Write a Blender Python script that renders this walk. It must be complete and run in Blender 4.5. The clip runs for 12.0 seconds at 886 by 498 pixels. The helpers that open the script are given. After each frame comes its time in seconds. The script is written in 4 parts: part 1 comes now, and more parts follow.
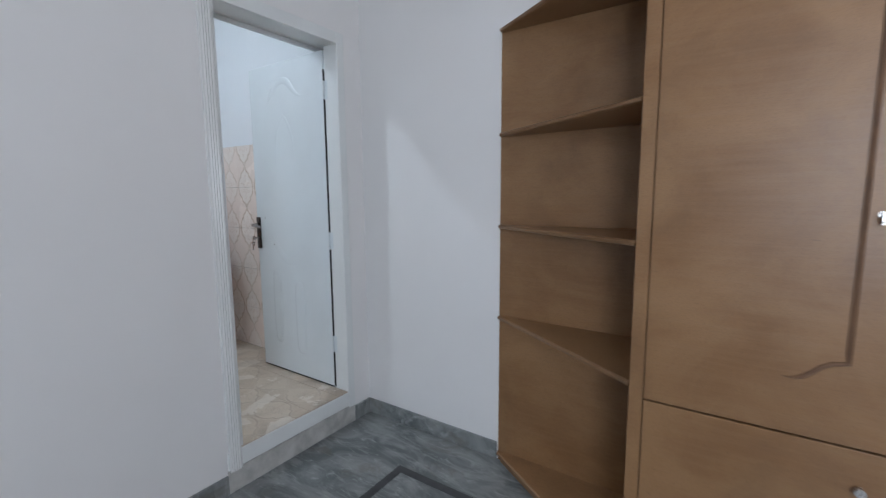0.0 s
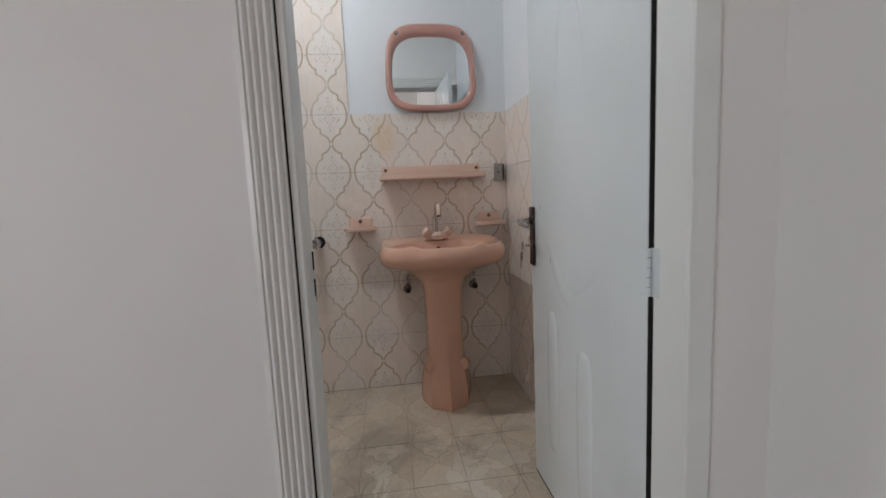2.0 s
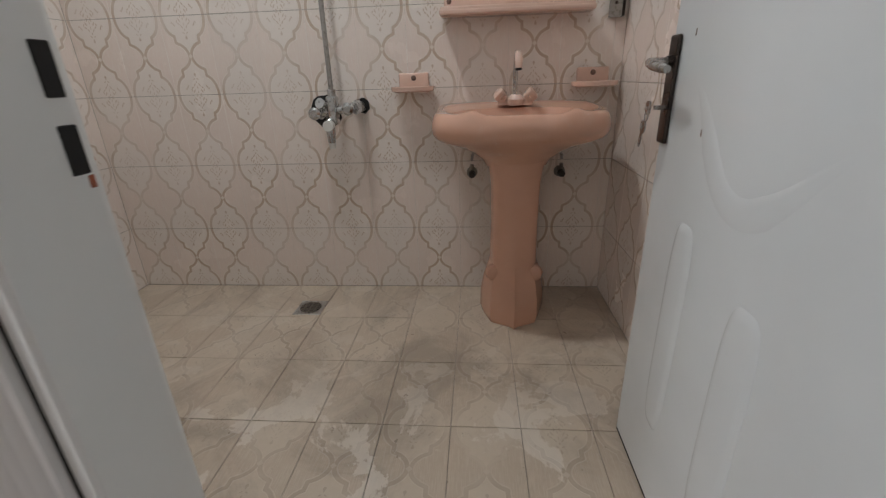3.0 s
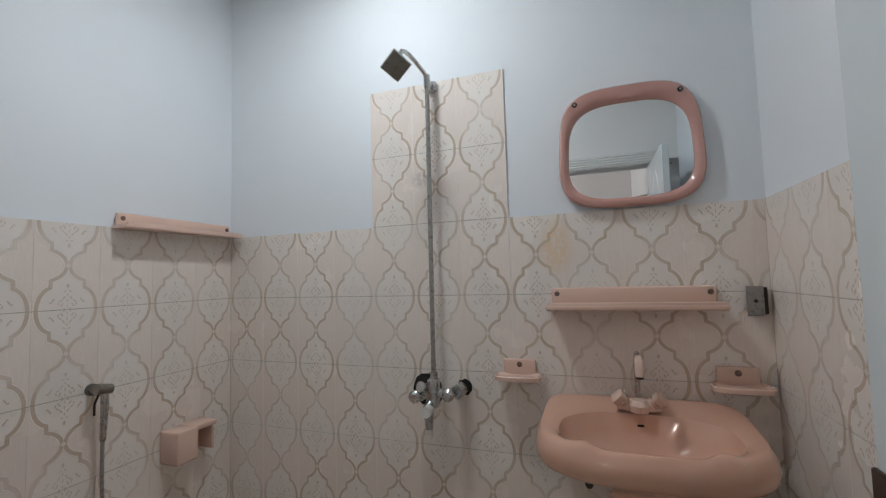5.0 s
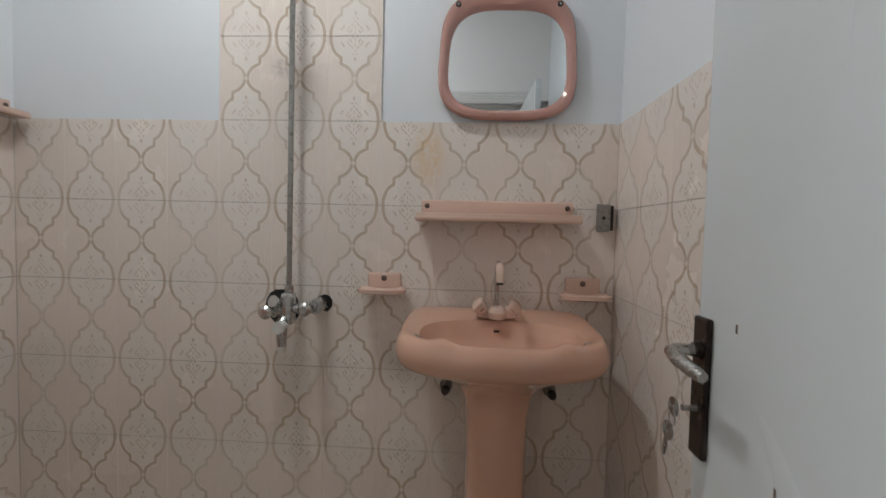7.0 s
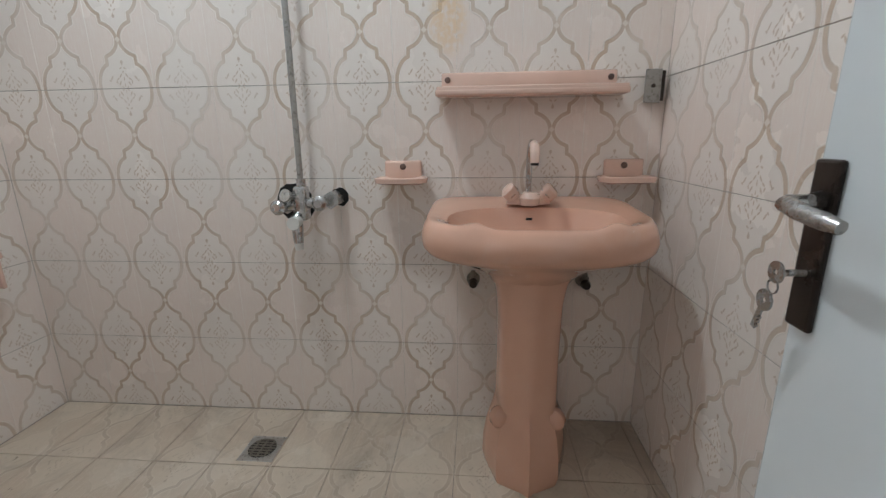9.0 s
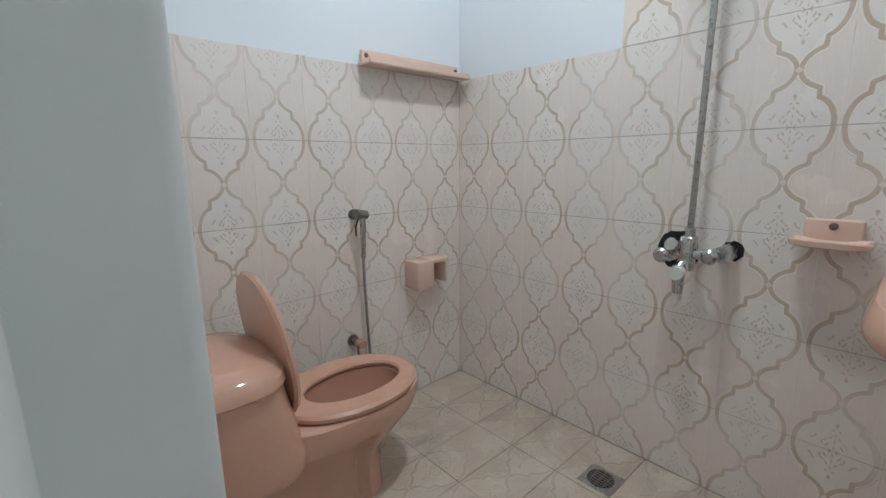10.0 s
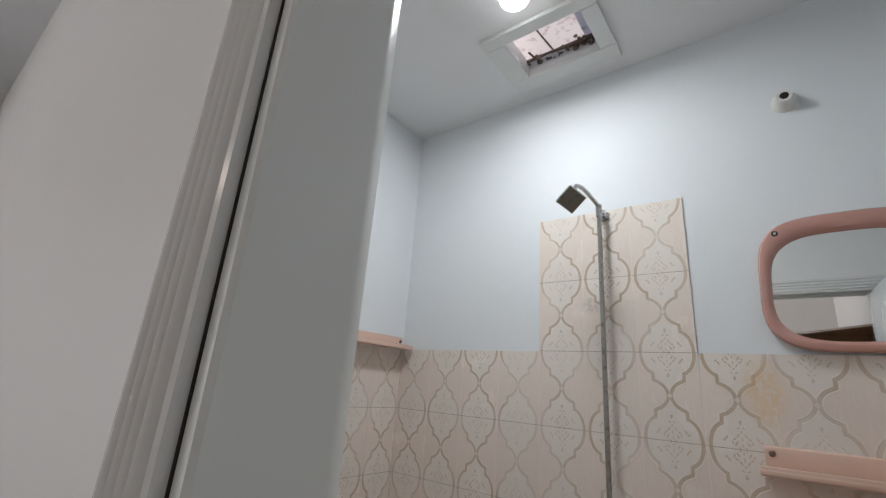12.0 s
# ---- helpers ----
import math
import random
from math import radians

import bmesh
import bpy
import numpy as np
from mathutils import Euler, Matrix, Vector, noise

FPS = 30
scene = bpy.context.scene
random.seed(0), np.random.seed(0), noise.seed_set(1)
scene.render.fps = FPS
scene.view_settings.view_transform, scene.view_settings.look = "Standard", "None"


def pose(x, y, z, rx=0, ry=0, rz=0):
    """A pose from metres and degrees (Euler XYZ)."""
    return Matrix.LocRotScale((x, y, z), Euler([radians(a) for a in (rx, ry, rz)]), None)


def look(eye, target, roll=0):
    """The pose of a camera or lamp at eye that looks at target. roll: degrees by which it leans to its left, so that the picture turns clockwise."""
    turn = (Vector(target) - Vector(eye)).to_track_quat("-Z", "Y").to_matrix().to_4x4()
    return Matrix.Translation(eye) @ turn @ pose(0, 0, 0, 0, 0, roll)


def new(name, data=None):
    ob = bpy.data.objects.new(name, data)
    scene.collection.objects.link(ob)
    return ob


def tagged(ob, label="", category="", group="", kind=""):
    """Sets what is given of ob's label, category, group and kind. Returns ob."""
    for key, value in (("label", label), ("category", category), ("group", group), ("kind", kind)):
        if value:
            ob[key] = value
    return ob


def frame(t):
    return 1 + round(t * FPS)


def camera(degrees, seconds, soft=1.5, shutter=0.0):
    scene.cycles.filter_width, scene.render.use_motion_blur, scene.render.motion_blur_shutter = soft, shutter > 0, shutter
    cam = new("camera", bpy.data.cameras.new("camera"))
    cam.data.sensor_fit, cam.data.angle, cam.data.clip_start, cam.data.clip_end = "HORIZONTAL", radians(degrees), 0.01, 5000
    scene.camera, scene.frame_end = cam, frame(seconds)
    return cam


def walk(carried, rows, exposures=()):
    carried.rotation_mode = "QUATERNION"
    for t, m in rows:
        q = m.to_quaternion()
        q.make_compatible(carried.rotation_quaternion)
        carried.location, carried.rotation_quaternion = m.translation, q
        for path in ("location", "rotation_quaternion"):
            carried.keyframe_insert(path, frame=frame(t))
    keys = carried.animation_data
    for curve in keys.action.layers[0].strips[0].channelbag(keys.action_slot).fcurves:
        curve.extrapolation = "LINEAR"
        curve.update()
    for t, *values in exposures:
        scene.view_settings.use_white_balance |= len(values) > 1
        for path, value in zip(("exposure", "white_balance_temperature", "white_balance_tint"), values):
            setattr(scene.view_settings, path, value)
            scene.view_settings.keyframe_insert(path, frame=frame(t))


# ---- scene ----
cam = camera(91.6, 12.0, soft=1.25, shutter=0.2)
PATH = [
    (0, (3.542, 0.414, 1.153), (2.429, 2.057, 0.904), -0.4),
    (0.5, (3.311, 0.767, 1.123), (1.868, 2.135, 0.914), -1.1),
    (1, (3.012, 1.079, 1.097), (1.334, 2.152, 0.914), -2.0),
    (1.5, (2.69, 1.343, 1.038), (0.857, 2.134, 0.915), -2.5),
    (2, (2.401, 1.577, 1.061), (0.433, 1.838, 0.826), -2.6),
    (2.5, (2.116, 1.669, 0.975), (0.193, 1.668, 0.425), -1.3),
    (3, (1.896, 1.704, 0.951), (0.046, 1.547, 0.214), -1.9),
    (3.5, (1.722, 1.777, 1.072), (-0.134, 1.233, 0.59), -1.9),
    (3.7, (1.69, 1.820, 1.131), (-0.166, 1.159, 0.839), -2.1),
    (5.3, (1.688, 1.724, 1.329), (-0.197, 1.075, 1.486), -1.2),
    (5.5, (1.683, 1.707, 1.356), (-0.211, 1.085, 1.516), -0.8),
    (6, (1.667, 1.686, 1.372), (-0.246, 1.132, 1.552), 0.1),
    (6.5, (1.614, 1.71, 1.241), (-0.353, 1.364, 1.352), 1.2),
    (7, (1.574, 1.747, 1.133), (-0.422, 1.636, 1.047), 1.4),
    (7.2, (1.563, 1.732, 1.091), (-0.429, 1.697, 0.912), 1.1),
    (9, (1.46, 1.692, 1.044), (-0.473, 1.539, 0.546), -0.7),
    (9.2, (1.452, 1.692, 1.13), (-0.394, 1.184, 0.553), -2.9),
    (9.5, (1.511, 1.602, 1.101), (-0.111, 0.547, 0.596), -4.2),
    (10, (1.566, 1.584, 1.133), (0.250, 0.143, 0.743), -0.6),
    (10.5, (1.623, 1.624, 1.214), (0.269, 0.155, 1.125), -0.7),
    (11, (1.668, 1.629, 1.303), (0.221, 0.276, 1.574), -1.3),
    (11.5, (1.756, 1.63, 1.371), (0.286, 0.4, 1.942), 0.4),
    (12, (1.804, 1.657, 1.348), (0.308, 0.474, 1.952), 4.3),
]
EXPOSURES = [
    (0.0, 0.13, 5900, 11), (1.0, 0.06, 6150, 12), (1.5, -0.17, 6300, 13), (2.0, -0.08, 6750, 15), (2.5, -0.18, 6950, 17), (3.0, 0.0, 6950, 16), (3.5, 0.19, 6650, 14),
    (5.5, -0.44, 6570, 13), (6.5, -0.40, 6750, 14), (7.0, -0.22, 6900, 14), (8.8, 0.12, 6600, 12), (9.0, 0.27, 6400, 11), (9.5, 0.30, 6250, 10), (10.0, 0.22, 6200, 9), (10.5, 0.06, 6250, 11),
    (11.0, -0.10, 6350, 13), (11.5, -0.12, 6500, 14), (12.0, -0.27, 6800, 14),
]
walk(cam, [(t, look(eye, target, roll)) for t, eye, target, roll in PATH], EXPOSURES)

# ---- light ----
world = bpy.data.worlds.new("sky")
scene.world = world
world.use_nodes = True
_sky = world.node_tree.nodes.new("ShaderNodeTexSky")
_sky.sky_type = "NISHITA"
_sky.sun_disc = False
_sky.sun_elevation, _sky.sun_rotation = radians(53), radians(336)
world.node_tree.links.new(_sky.outputs[0], world.node_tree.nodes["Background"].inputs[0])
world.node_tree.nodes["Background"].inputs[1].default_value = 0.12
_l = bpy.data.lights.new("sun", "SUN")
_l.energy, _l.angle, _l.color = 3.0, radians(0.5), (1.0, 0.96, 0.90)
_o = new("sun", _l)
_o.matrix_world = look((0, 0, 0), (0.25, -0.55, -0.80))

BATH_LAMP = (0.64, 1.0, 2.800)
_l = bpy.data.lights.new("bath_light", "AREA")
_l.shape, _l.size, _l.energy, _l.color = "DISK", 0.16, 14.3, (0.865, 0.955, 1.0)
_o = new("bath_light", _l)
_o.location = BATH_LAMP
ROOM_LAMP = (4.45, 0.92, 2.55)
_l = bpy.data.lights.new("room_light", "POINT")
_l.energy, _l.shadow_soft_size, _l.color = 13.0, 0.05, (1.0, 0.89, 0.80)
_o = new("room_light", _l)
_o.location = ROOM_LAMP
# daylight in the bedroom window's opening, facing into the room
WIN = (4.35, 5.35, 0.75, 2.0)
_l = bpy.data.lights.new("window_light", "AREA")
_l.shape, _l.size, _l.size_y, _l.energy, _l.color = "RECTANGLE", 0.98, 1.22, 58.0, (0.875, 0.94, 1.0)
_o = new("window_light", _l)
_o.matrix_world = Matrix.Translation(((WIN[0] + WIN[1]) / 2, -2.06, (WIN[2] + WIN[3]) / 2)) @ Matrix.Rotation(radians(90), 4, "X")


# ---- materials ----
class Graph:
    """Small helper for node materials."""

    def __init__(self, name):
        self.mat = bpy.data.materials.new(name)
        self.mat.use_nodes = True
        self.t = self.mat.node_tree
        self.out = self.t.nodes["Material Output"]
        self.b = self.t.nodes["Principled BSDF"]

    def put(self, socket, value):
        if isinstance(value, bpy.types.NodeSocket):
            self.t.links.new(value, socket)
        elif isinstance(value, (tuple, list)) and len(value) == 3 and socket.type == "RGBA":
            socket.default_value = (*value, 1)
        else:
            socket.default_value = value

    def m(self, op, a, b=0.0, c=0.0):
        n = self.t.nodes.new("ShaderNodeMath")
        n.operation = op
        for s, v in zip(n.inputs, (a, b, c)):
            self.put(s, v)
        return n.outputs[0]

    def mix(self, f, a, b):
        n = self.t.nodes.new("ShaderNodeMix")
        n.data_type = "RGBA"
        self.put(n.inputs[0], f)
        self.put(n.inputs[6], a)
        self.put(n.inputs[7], b)
        return n.outputs[2]

    def ramp(self, v, lo, hi, smooth=True):
        n = self.t.nodes.new("ShaderNodeMapRange")
        n.interpolation_type = "SMOOTHSTEP" if smooth else "LINEAR"
        self.put(n.inputs[0], v)
        self.put(n.inputs[1], lo)
        self.put(n.inputs[2], hi)
        return n.outputs[0]

    def coords(self, kind="Object"):
        return self.t.nodes.new("ShaderNodeTexCoord").outputs[kind]

    def place(self):
        return self.t.nodes.new("ShaderNodeNewGeometry").outputs["Position"]

    def split(self, v):
        n = self.t.nodes.new("ShaderNodeSeparateXYZ")
        self.put(n.inputs[0], v)
        return n.outputs

    def scaled(self, v, s, rot=(0, 0, 0)):
        n = self.t.nodes.new("ShaderNodeMapping")
        self.put(n.inputs[0], v)
        n.inputs[2].default_value = [radians(a) for a in rot]
        n.inputs[3].default_value = s if isinstance(s, tuple) else (s, s, s)
        return n.outputs[0]

    def noise(self, v, scale, detail=4.0, rough=0.55, distort=0.0):
        n = self.t.nodes.new("ShaderNodeTexNoise")
        self.put(n.inputs["Vector"], v)
        n.inputs["Scale"].default_value = scale
        n.inputs["Detail"].default_value = detail
        n.inputs["Roughness"].default_value = rough
        n.inputs["Distortion"].default_value = distort
        return n.outputs[0]

    def random(self):
        return self.t.nodes.new("ShaderNodeObjectInfo").outputs["Random"]

    def bump(self, height, strength=0.2, distance=0.002, after=None):
        n = self.t.nodes.new("ShaderNodeBump")
        n.inputs["Strength"].default_value = strength
        n.inputs["Distance"].default_value = distance
        self.put(n.inputs["Height"], height)
        if after is not None:
            self.put(n.inputs["Normal"], after)
        return n.outputs[0]

    def curve(self, v, points):
        n = self.t.nodes.new("ShaderNodeFloatCurve")
        c = n.mapping.curves[0]
        for i, p in enumerate(points):
            if i == 0 or i == len(points) - 1:
                c.points[0 if i == 0 else len(c.points) - 1].location = p
            else:
                c.points.new(*p)
        for q in c.points:
            q.handle_type = "VECTOR"
        n.mapping.update()
        self.put(n.inputs[1], v)
        return n.outputs[0]

    def done(self, color, rough=0.5, metal=0.0, normal=None, coat=0.0, spec=None):
        self.put(self.b.inputs["Base Color"], color)
        self.put(self.b.inputs["Roughness"], rough)
        self.put(self.b.inputs["Metallic"], metal)
        self.put(self.b.inputs["Coat Weight"], coat)
        if spec is not None:
            self.put(self.b.inputs["Specular IOR Level"], spec)
        if normal is not None:
            self.put(self.b.inputs["Normal"], normal)
        return self.mat


def simple(name, color, rough, metal=0.0, vary=0.12, scale=14.0, bump=0.05, coat=0.0):
    """A worn, slightly uneven surface of one colour."""
    g = Graph(name)
    p = g.coords()
    n = g.noise(p, scale, 5)
    fine = g.noise(p, scale * 12, 3)
    dark = tuple(c * (1 - vary) for c in color)
    lite = tuple(min(1.0, c * (1 + vary * 0.6)) for c in color)
    col = g.mix(g.ramp(n, 0.3, 0.7), dark, lite)
    r = g.m("MULTIPLY_ADD", n, 0.18, rough - 0.09)
    return g.done(col, r, metal, g.bump(fine, bump, 0.001), coat)


def wall_paint(name, color, rough=0.5):
    g = Graph(name)
    p = g.place()
    big = g.noise(p, 0.9, 3)
    mid = g.noise(p, 7, 4)
    fine = g.noise(p, 170, 3)
    roll = g.noise(g.scaled(p, (30, 30, 6)), 1, 3)
    col = g.mix(g.ramp(big, 0.3, 0.7), tuple(c * 0.955 for c in color), color)
    smudge = g.ramp(g.noise(p, 2.3, 6, 0.62), 0.60, 0.78)
    col = g.mix(g.m("MULTIPLY", smudge, 0.10), col, (0.55, 0.50, 0.46))
    h = g.m("ADD", g.m("MULTIPLY", fine, 0.5), g.m("ADD", mid, g.m("MULTIPLY", roll, 0.4)))
    return g.done(col, g.m("MULTIPLY_ADD", mid, 0.2, rough - 0.08), 0, g.bump(h, 0.10, 0.003))


TILE_W, TILE_H = 0.2033, 0.305
# one quarter of the printed band's centre line, from the tile's middle to the middle of its row joint, as shares of the half tile
LANTERN = ((0.0, 0.045), (0.065, 0.056), (0.130, 0.092), (0.190, 0.150), (0.245, 0.230), (0.290, 0.325), (0.325, 0.440), (0.345, 0.500), (0.505, 0.510), (0.525, 0.580), (0.580, 0.680), (0.655, 0.765), (0.750, 0.830), (0.870, 0.875), (1.0, 0.890))


def tile_material(name, floor=False):
    """Printed tile: stepped brown lantern bands round a leaf medallion on the row joint and a plain lantern on the column joint."""
    g = Graph(name)
    p = g.coords()
    x, y, _z = g.split(p)
    pos = g.place()
    ax, ay = g.m("ABSOLUTE", x), g.m("ABSOLUTE", y)
    flat = g.t.nodes.new("ShaderNodeCombineXYZ")
    g.put(flat.inputs[0], ax)
    g.put(flat.inputs[1], ay)

    def vec(op, u, v=None, scale=None, slot=0):
        n = g.t.nodes.new("ShaderNodeVectorMath")
        n.operation = op
        g.put(n.inputs[0], u)
        if v is not None:
            g.put(n.inputs[1], v)
        if scale is not None:
            g.put(n.inputs["Scale"], scale)
        return n.outputs[slot]

    # distance to the band's centre line, and the side of it
    line_points = [Vector((q * TILE_W / 2, k * TILE_H / 2, 0)) for k, q in LANTERN]
    far = None
    for a, b in zip(line_points, line_points[1:]):
        e = b - a
        v = vec("SUBTRACT", flat.outputs[0], tuple(a))
        t = g.m("MINIMUM", g.m("MAXIMUM", vec("DOT_PRODUCT", v, tuple(e / e.length_squared), slot=1), 0.0), 1.0)
        r = vec("LENGTH", vec("SUBTRACT", v, vec("SCALE", tuple(e), scale=t)), slot=1)
        far = r if far is None else g.m("MINIMUM", far, r)
    S = g.m("MULTIPLY", ay, 2 / TILE_H)
    side = g.m("SIGN", g.m("SUBTRACT", g.m("MULTIPLY", ax, 2 / TILE_W), g.curve(S, LANTERN)))
    d = g.m("MULTIPLY", far, side)

    def stripe(at, half, soft):
        return g.m("SUBTRACT", 1.0, g.ramp(g.m("ABSOLUTE", g.m("SUBTRACT", d, at)), half - soft, half + soft))

    band = stripe(0.0, 0.0056, 0.0009)
    line = stripe(0.0085, 0.0014, 0.0007)
    line2 = stripe(-0.0078, 0.0010, 0.0006)
    plain = g.ramp(d, 0.004, 0.009)
    # pale lozenge where four bands meet, and the pale pressed sides of the tile
    knot = g.m("SUBTRACT", 1.0, g.ramp(g.m("ADD", ax, ay), 0.0085, 0.0105))
    border = g.ramp(ax, TILE_W / 2 - 0.0024, TILE_W / 2 - 0.0010)
    # leaf sprig, mirrored about the medallion's two axes
    q = g.m("SUBTRACT", TILE_H / 2, ay)
    sprig = None
    for cx, cy, rx, ry, ang in ((0, .0830, .0048, .0058, 0), (0, .0765, .0020, .0040, 0), (.0075, .0640, .0021, .0052, 58), (0, .0520, .0024, .0044, 0), (.0105, .0410, .0024, .0078, 34), (0, .0310, .0018, .0070, 0),
                                (.0215, .0300, .0024, .0064, 52), (.0165, .0165, .0026, .0085, 30), (.0270, .0200, .0024, .0056, -20), (.0430, .0330, .0026, .0090, 32), (.0505, .0250, .0024, .0046, -52), (0, .0110, .0019, .0058, 0), (.0085, .0040, .0019, .0050, -40)):
        c, s = math.cos(radians(ang)), math.sin(radians(ang))
        u, v = g.m("SUBTRACT", ax, cx), g.m("SUBTRACT", q, cy)
        e1 = g.m("MULTIPLY", g.m("MULTIPLY_ADD", u, c, g.m("MULTIPLY", v, s)), 1 / rx)
        e2 = g.m("MULTIPLY", g.m("MULTIPLY_ADD", v, c, g.m("MULTIPLY", u, -s)), 1 / ry)
        r2 = g.m("MULTIPLY_ADD", e1, e1, g.m("MULTIPLY", e2, e2))
        one = g.m("SUBTRACT", 1.0, g.ramp(r2, 0.6, 1.25))
        sprig = one if sprig is None else g.m("MAXIMUM", sprig, one)
    wear = g.noise(pos, 3.2, 5)
    grain = g.noise(pos, 60, 4)
    speck = g.noise(pos, 420, 2)
    hatch = g.noise(g.scaled(p, (420, 14, 1)), 1, 2)
    rnd = g.random()
    if not floor:
        cream, blush, brown, pale = (0.845, 0.775, 0.715), (0.83, 0.72, 0.65), (0.53, 0.388, 0.275), (0.90, 0.85, 0.79)
        keep = g.m("MULTIPLY_ADD", g.ramp(wear, 0.36, 0.66), 0.55, 0.30)
    else:
        cream, blush, brown, pale = (0.60, 0.505, 0.40), (0.54, 0.44, 0.34), (0.37, 0.285, 0.21), (0.70, 0.62, 0.52)
        keep = g.m("MULTIPLY_ADD", g.ramp(wear, 0.36, 0.62), 0.46, 0.10)
    col = g.mix(plain, cream, blush)
    col = g.mix(g.m("MULTIPLY", g.m("MULTIPLY", plain, g.ramp(hatch, 0.45, 0.7)), 0.35), col, pale)
    col = g.mix(g.m("MULTIPLY", g.ramp(grain, 0.35, 0.75), 0.14), col, pale)
    col = g.mix(g.m("MULTIPLY", band, keep), col, brown)
    col = g.mix(g.m("MULTIPLY", g.m("MAXIMUM", g.m("MAXIMUM", line, knot), g.m("MAXIMUM", line2, border)), g.m("MULTIPLY", keep, 0.85)), col, pale)
    col = g.mix(g.m("MULTIPLY", sprig, g.m("MULTIPLY", keep, 0.85)), col, brown)
    tone = g.m("MULTIPLY_ADD", rnd, 0.03, 0.975)
    hsv = g.t.nodes.new("ShaderNodeHueSaturation")
    g.put(hsv.inputs["Value"], tone)
    g.put(hsv.inputs["Color"], col)
    col = hsv.outputs[0]
    if floor:
        dirt = g.ramp(g.noise(pos, 2.1, 8, 0.66, 0.7), 0.44, 0.66)
        col = g.mix(g.m("MULTIPLY", dirt, 0.6), col, (0.25, 0.20, 0.155))
        blot = g.ramp(g.noise(pos, 4.0, 7, 0.62, 0.6), 0.545, 0.572)
        col = g.mix(g.m("MULTIPLY", blot, g.m("MULTIPLY_ADD", g.ramp(g.split(pos)[0], 0.55, 1.15), 0.38, 0.18)), col, (0.78, 0.72, 0.64))
        spots = g.ramp(g.noise(pos, 26, 3), 0.70, 0.74)
        col = g.mix(g.m("MULTIPLY", spots, 0.6), col, (0.16, 0.12, 0.09))
        rough = g.m("MULTIPLY_ADD", wear, 0.35, 0.28)
    else:
        _px, py, pz = g.split(pos)
        # rust run beside the shelf; the shower head's shadow painted grey beside the riser
        for cy, cz, ry, rz, tint, amount in ((1.600, 1.40, 0.075, 0.13, (0.80, 0.55, 0.29), 0.60), (1.055, 1.715, 0.055, 0.045, (0.30, 0.27, 0.25), 0.40)):
            e1 = g.m("MULTIPLY", g.m("SUBTRACT", py, cy), 1 / ry)
            e2 = g.m("MULTIPLY", g.m("SUBTRACT", pz, cz), 1 / rz)
            blob = g.m("SUBTRACT", 1.0, g.ramp(g.m("MULTIPLY_ADD", e1, e1, g.m("MULTIPLY", e2, e2)), 0.0, 1.0))
            blob = g.m("MULTIPLY", blob, g.m("MULTIPLY", g.ramp(grain, 0.3, 0.6), g.m("LESS_THAN", _px, 0.02)))
            col = g.mix(g.m("MULTIPLY", blob, amount), col, tint)
        scum = g.ramp(g.noise(pos, 1.7, 6, 0.6), 0.5, 0.8)
        col = g.mix(g.m("MULTIPLY", scum, 0.16), col, (0.42, 0.34, 0.29))
        rough = g.m("MULTIPLY_ADD", wear, 0.22, 0.14)
    relief = g.m("ADD", g.m("MAXIMUM", line, line2), g.m("MULTIPLY_ADD", g.m("MAXIMUM", band, sprig), -0.6, g.m("MULTIPLY", speck, 0.12)))
    wave = g.noise(pos, 9, 2)
    nrm = g.bump(wave, 0.05, 0.006, g.bump(relief, 0.5 if not floor else 0.25, 0.0018))
    return g.done(col, rough, 0, nrm)


def marble_floor(name):
    """Grey cloudy cast floor."""
    g = Graph(name)
    p = g.place()
    warp = g.noise(g.scaled(p, (1.6, 3.4, 2), (0, 0, 25)), 1.6, 6, 0.62, 1.6)
    vein = g.noise(g.scaled(p, (2.5, 7, 3), (0, 0, 38)), 2.2, 7, 0.6, 2.2)
    col = g.mix(g.ramp(warp, 0.34, 0.68), (0.105, 0.115, 0.118), (0.27, 0.28, 0.275))
    col = g.mix(g.m("MULTIPLY", g.ramp(vein, 0.55, 0.70), 0.55), col, (0.40, 0.41, 0.40))
    smear = g.ramp(g.noise(g.scaled(p, (1.2, 5.0, 2), (0, 0, -28)), 2.6, 7, 0.66, 1.2), 0.54, 0.62)
    col = g.mix(g.m("MULTIPLY", smear, 0.38), col, (0.36, 0.375, 0.36))
    stain = g.ramp(g.noise(p, 4.2, 5, 0.6, 0.6), 0.58, 0.70)
    col = g.mix(g.m("MULTIPLY", stain, 0.5), col, (0.115, 0.095, 0.075))
    return g.done(col, g.m("MULTIPLY_ADD", warp, 0.3, 0.22), 0, g.bump(g.noise(p, 90, 3), 0.06, 0.002))


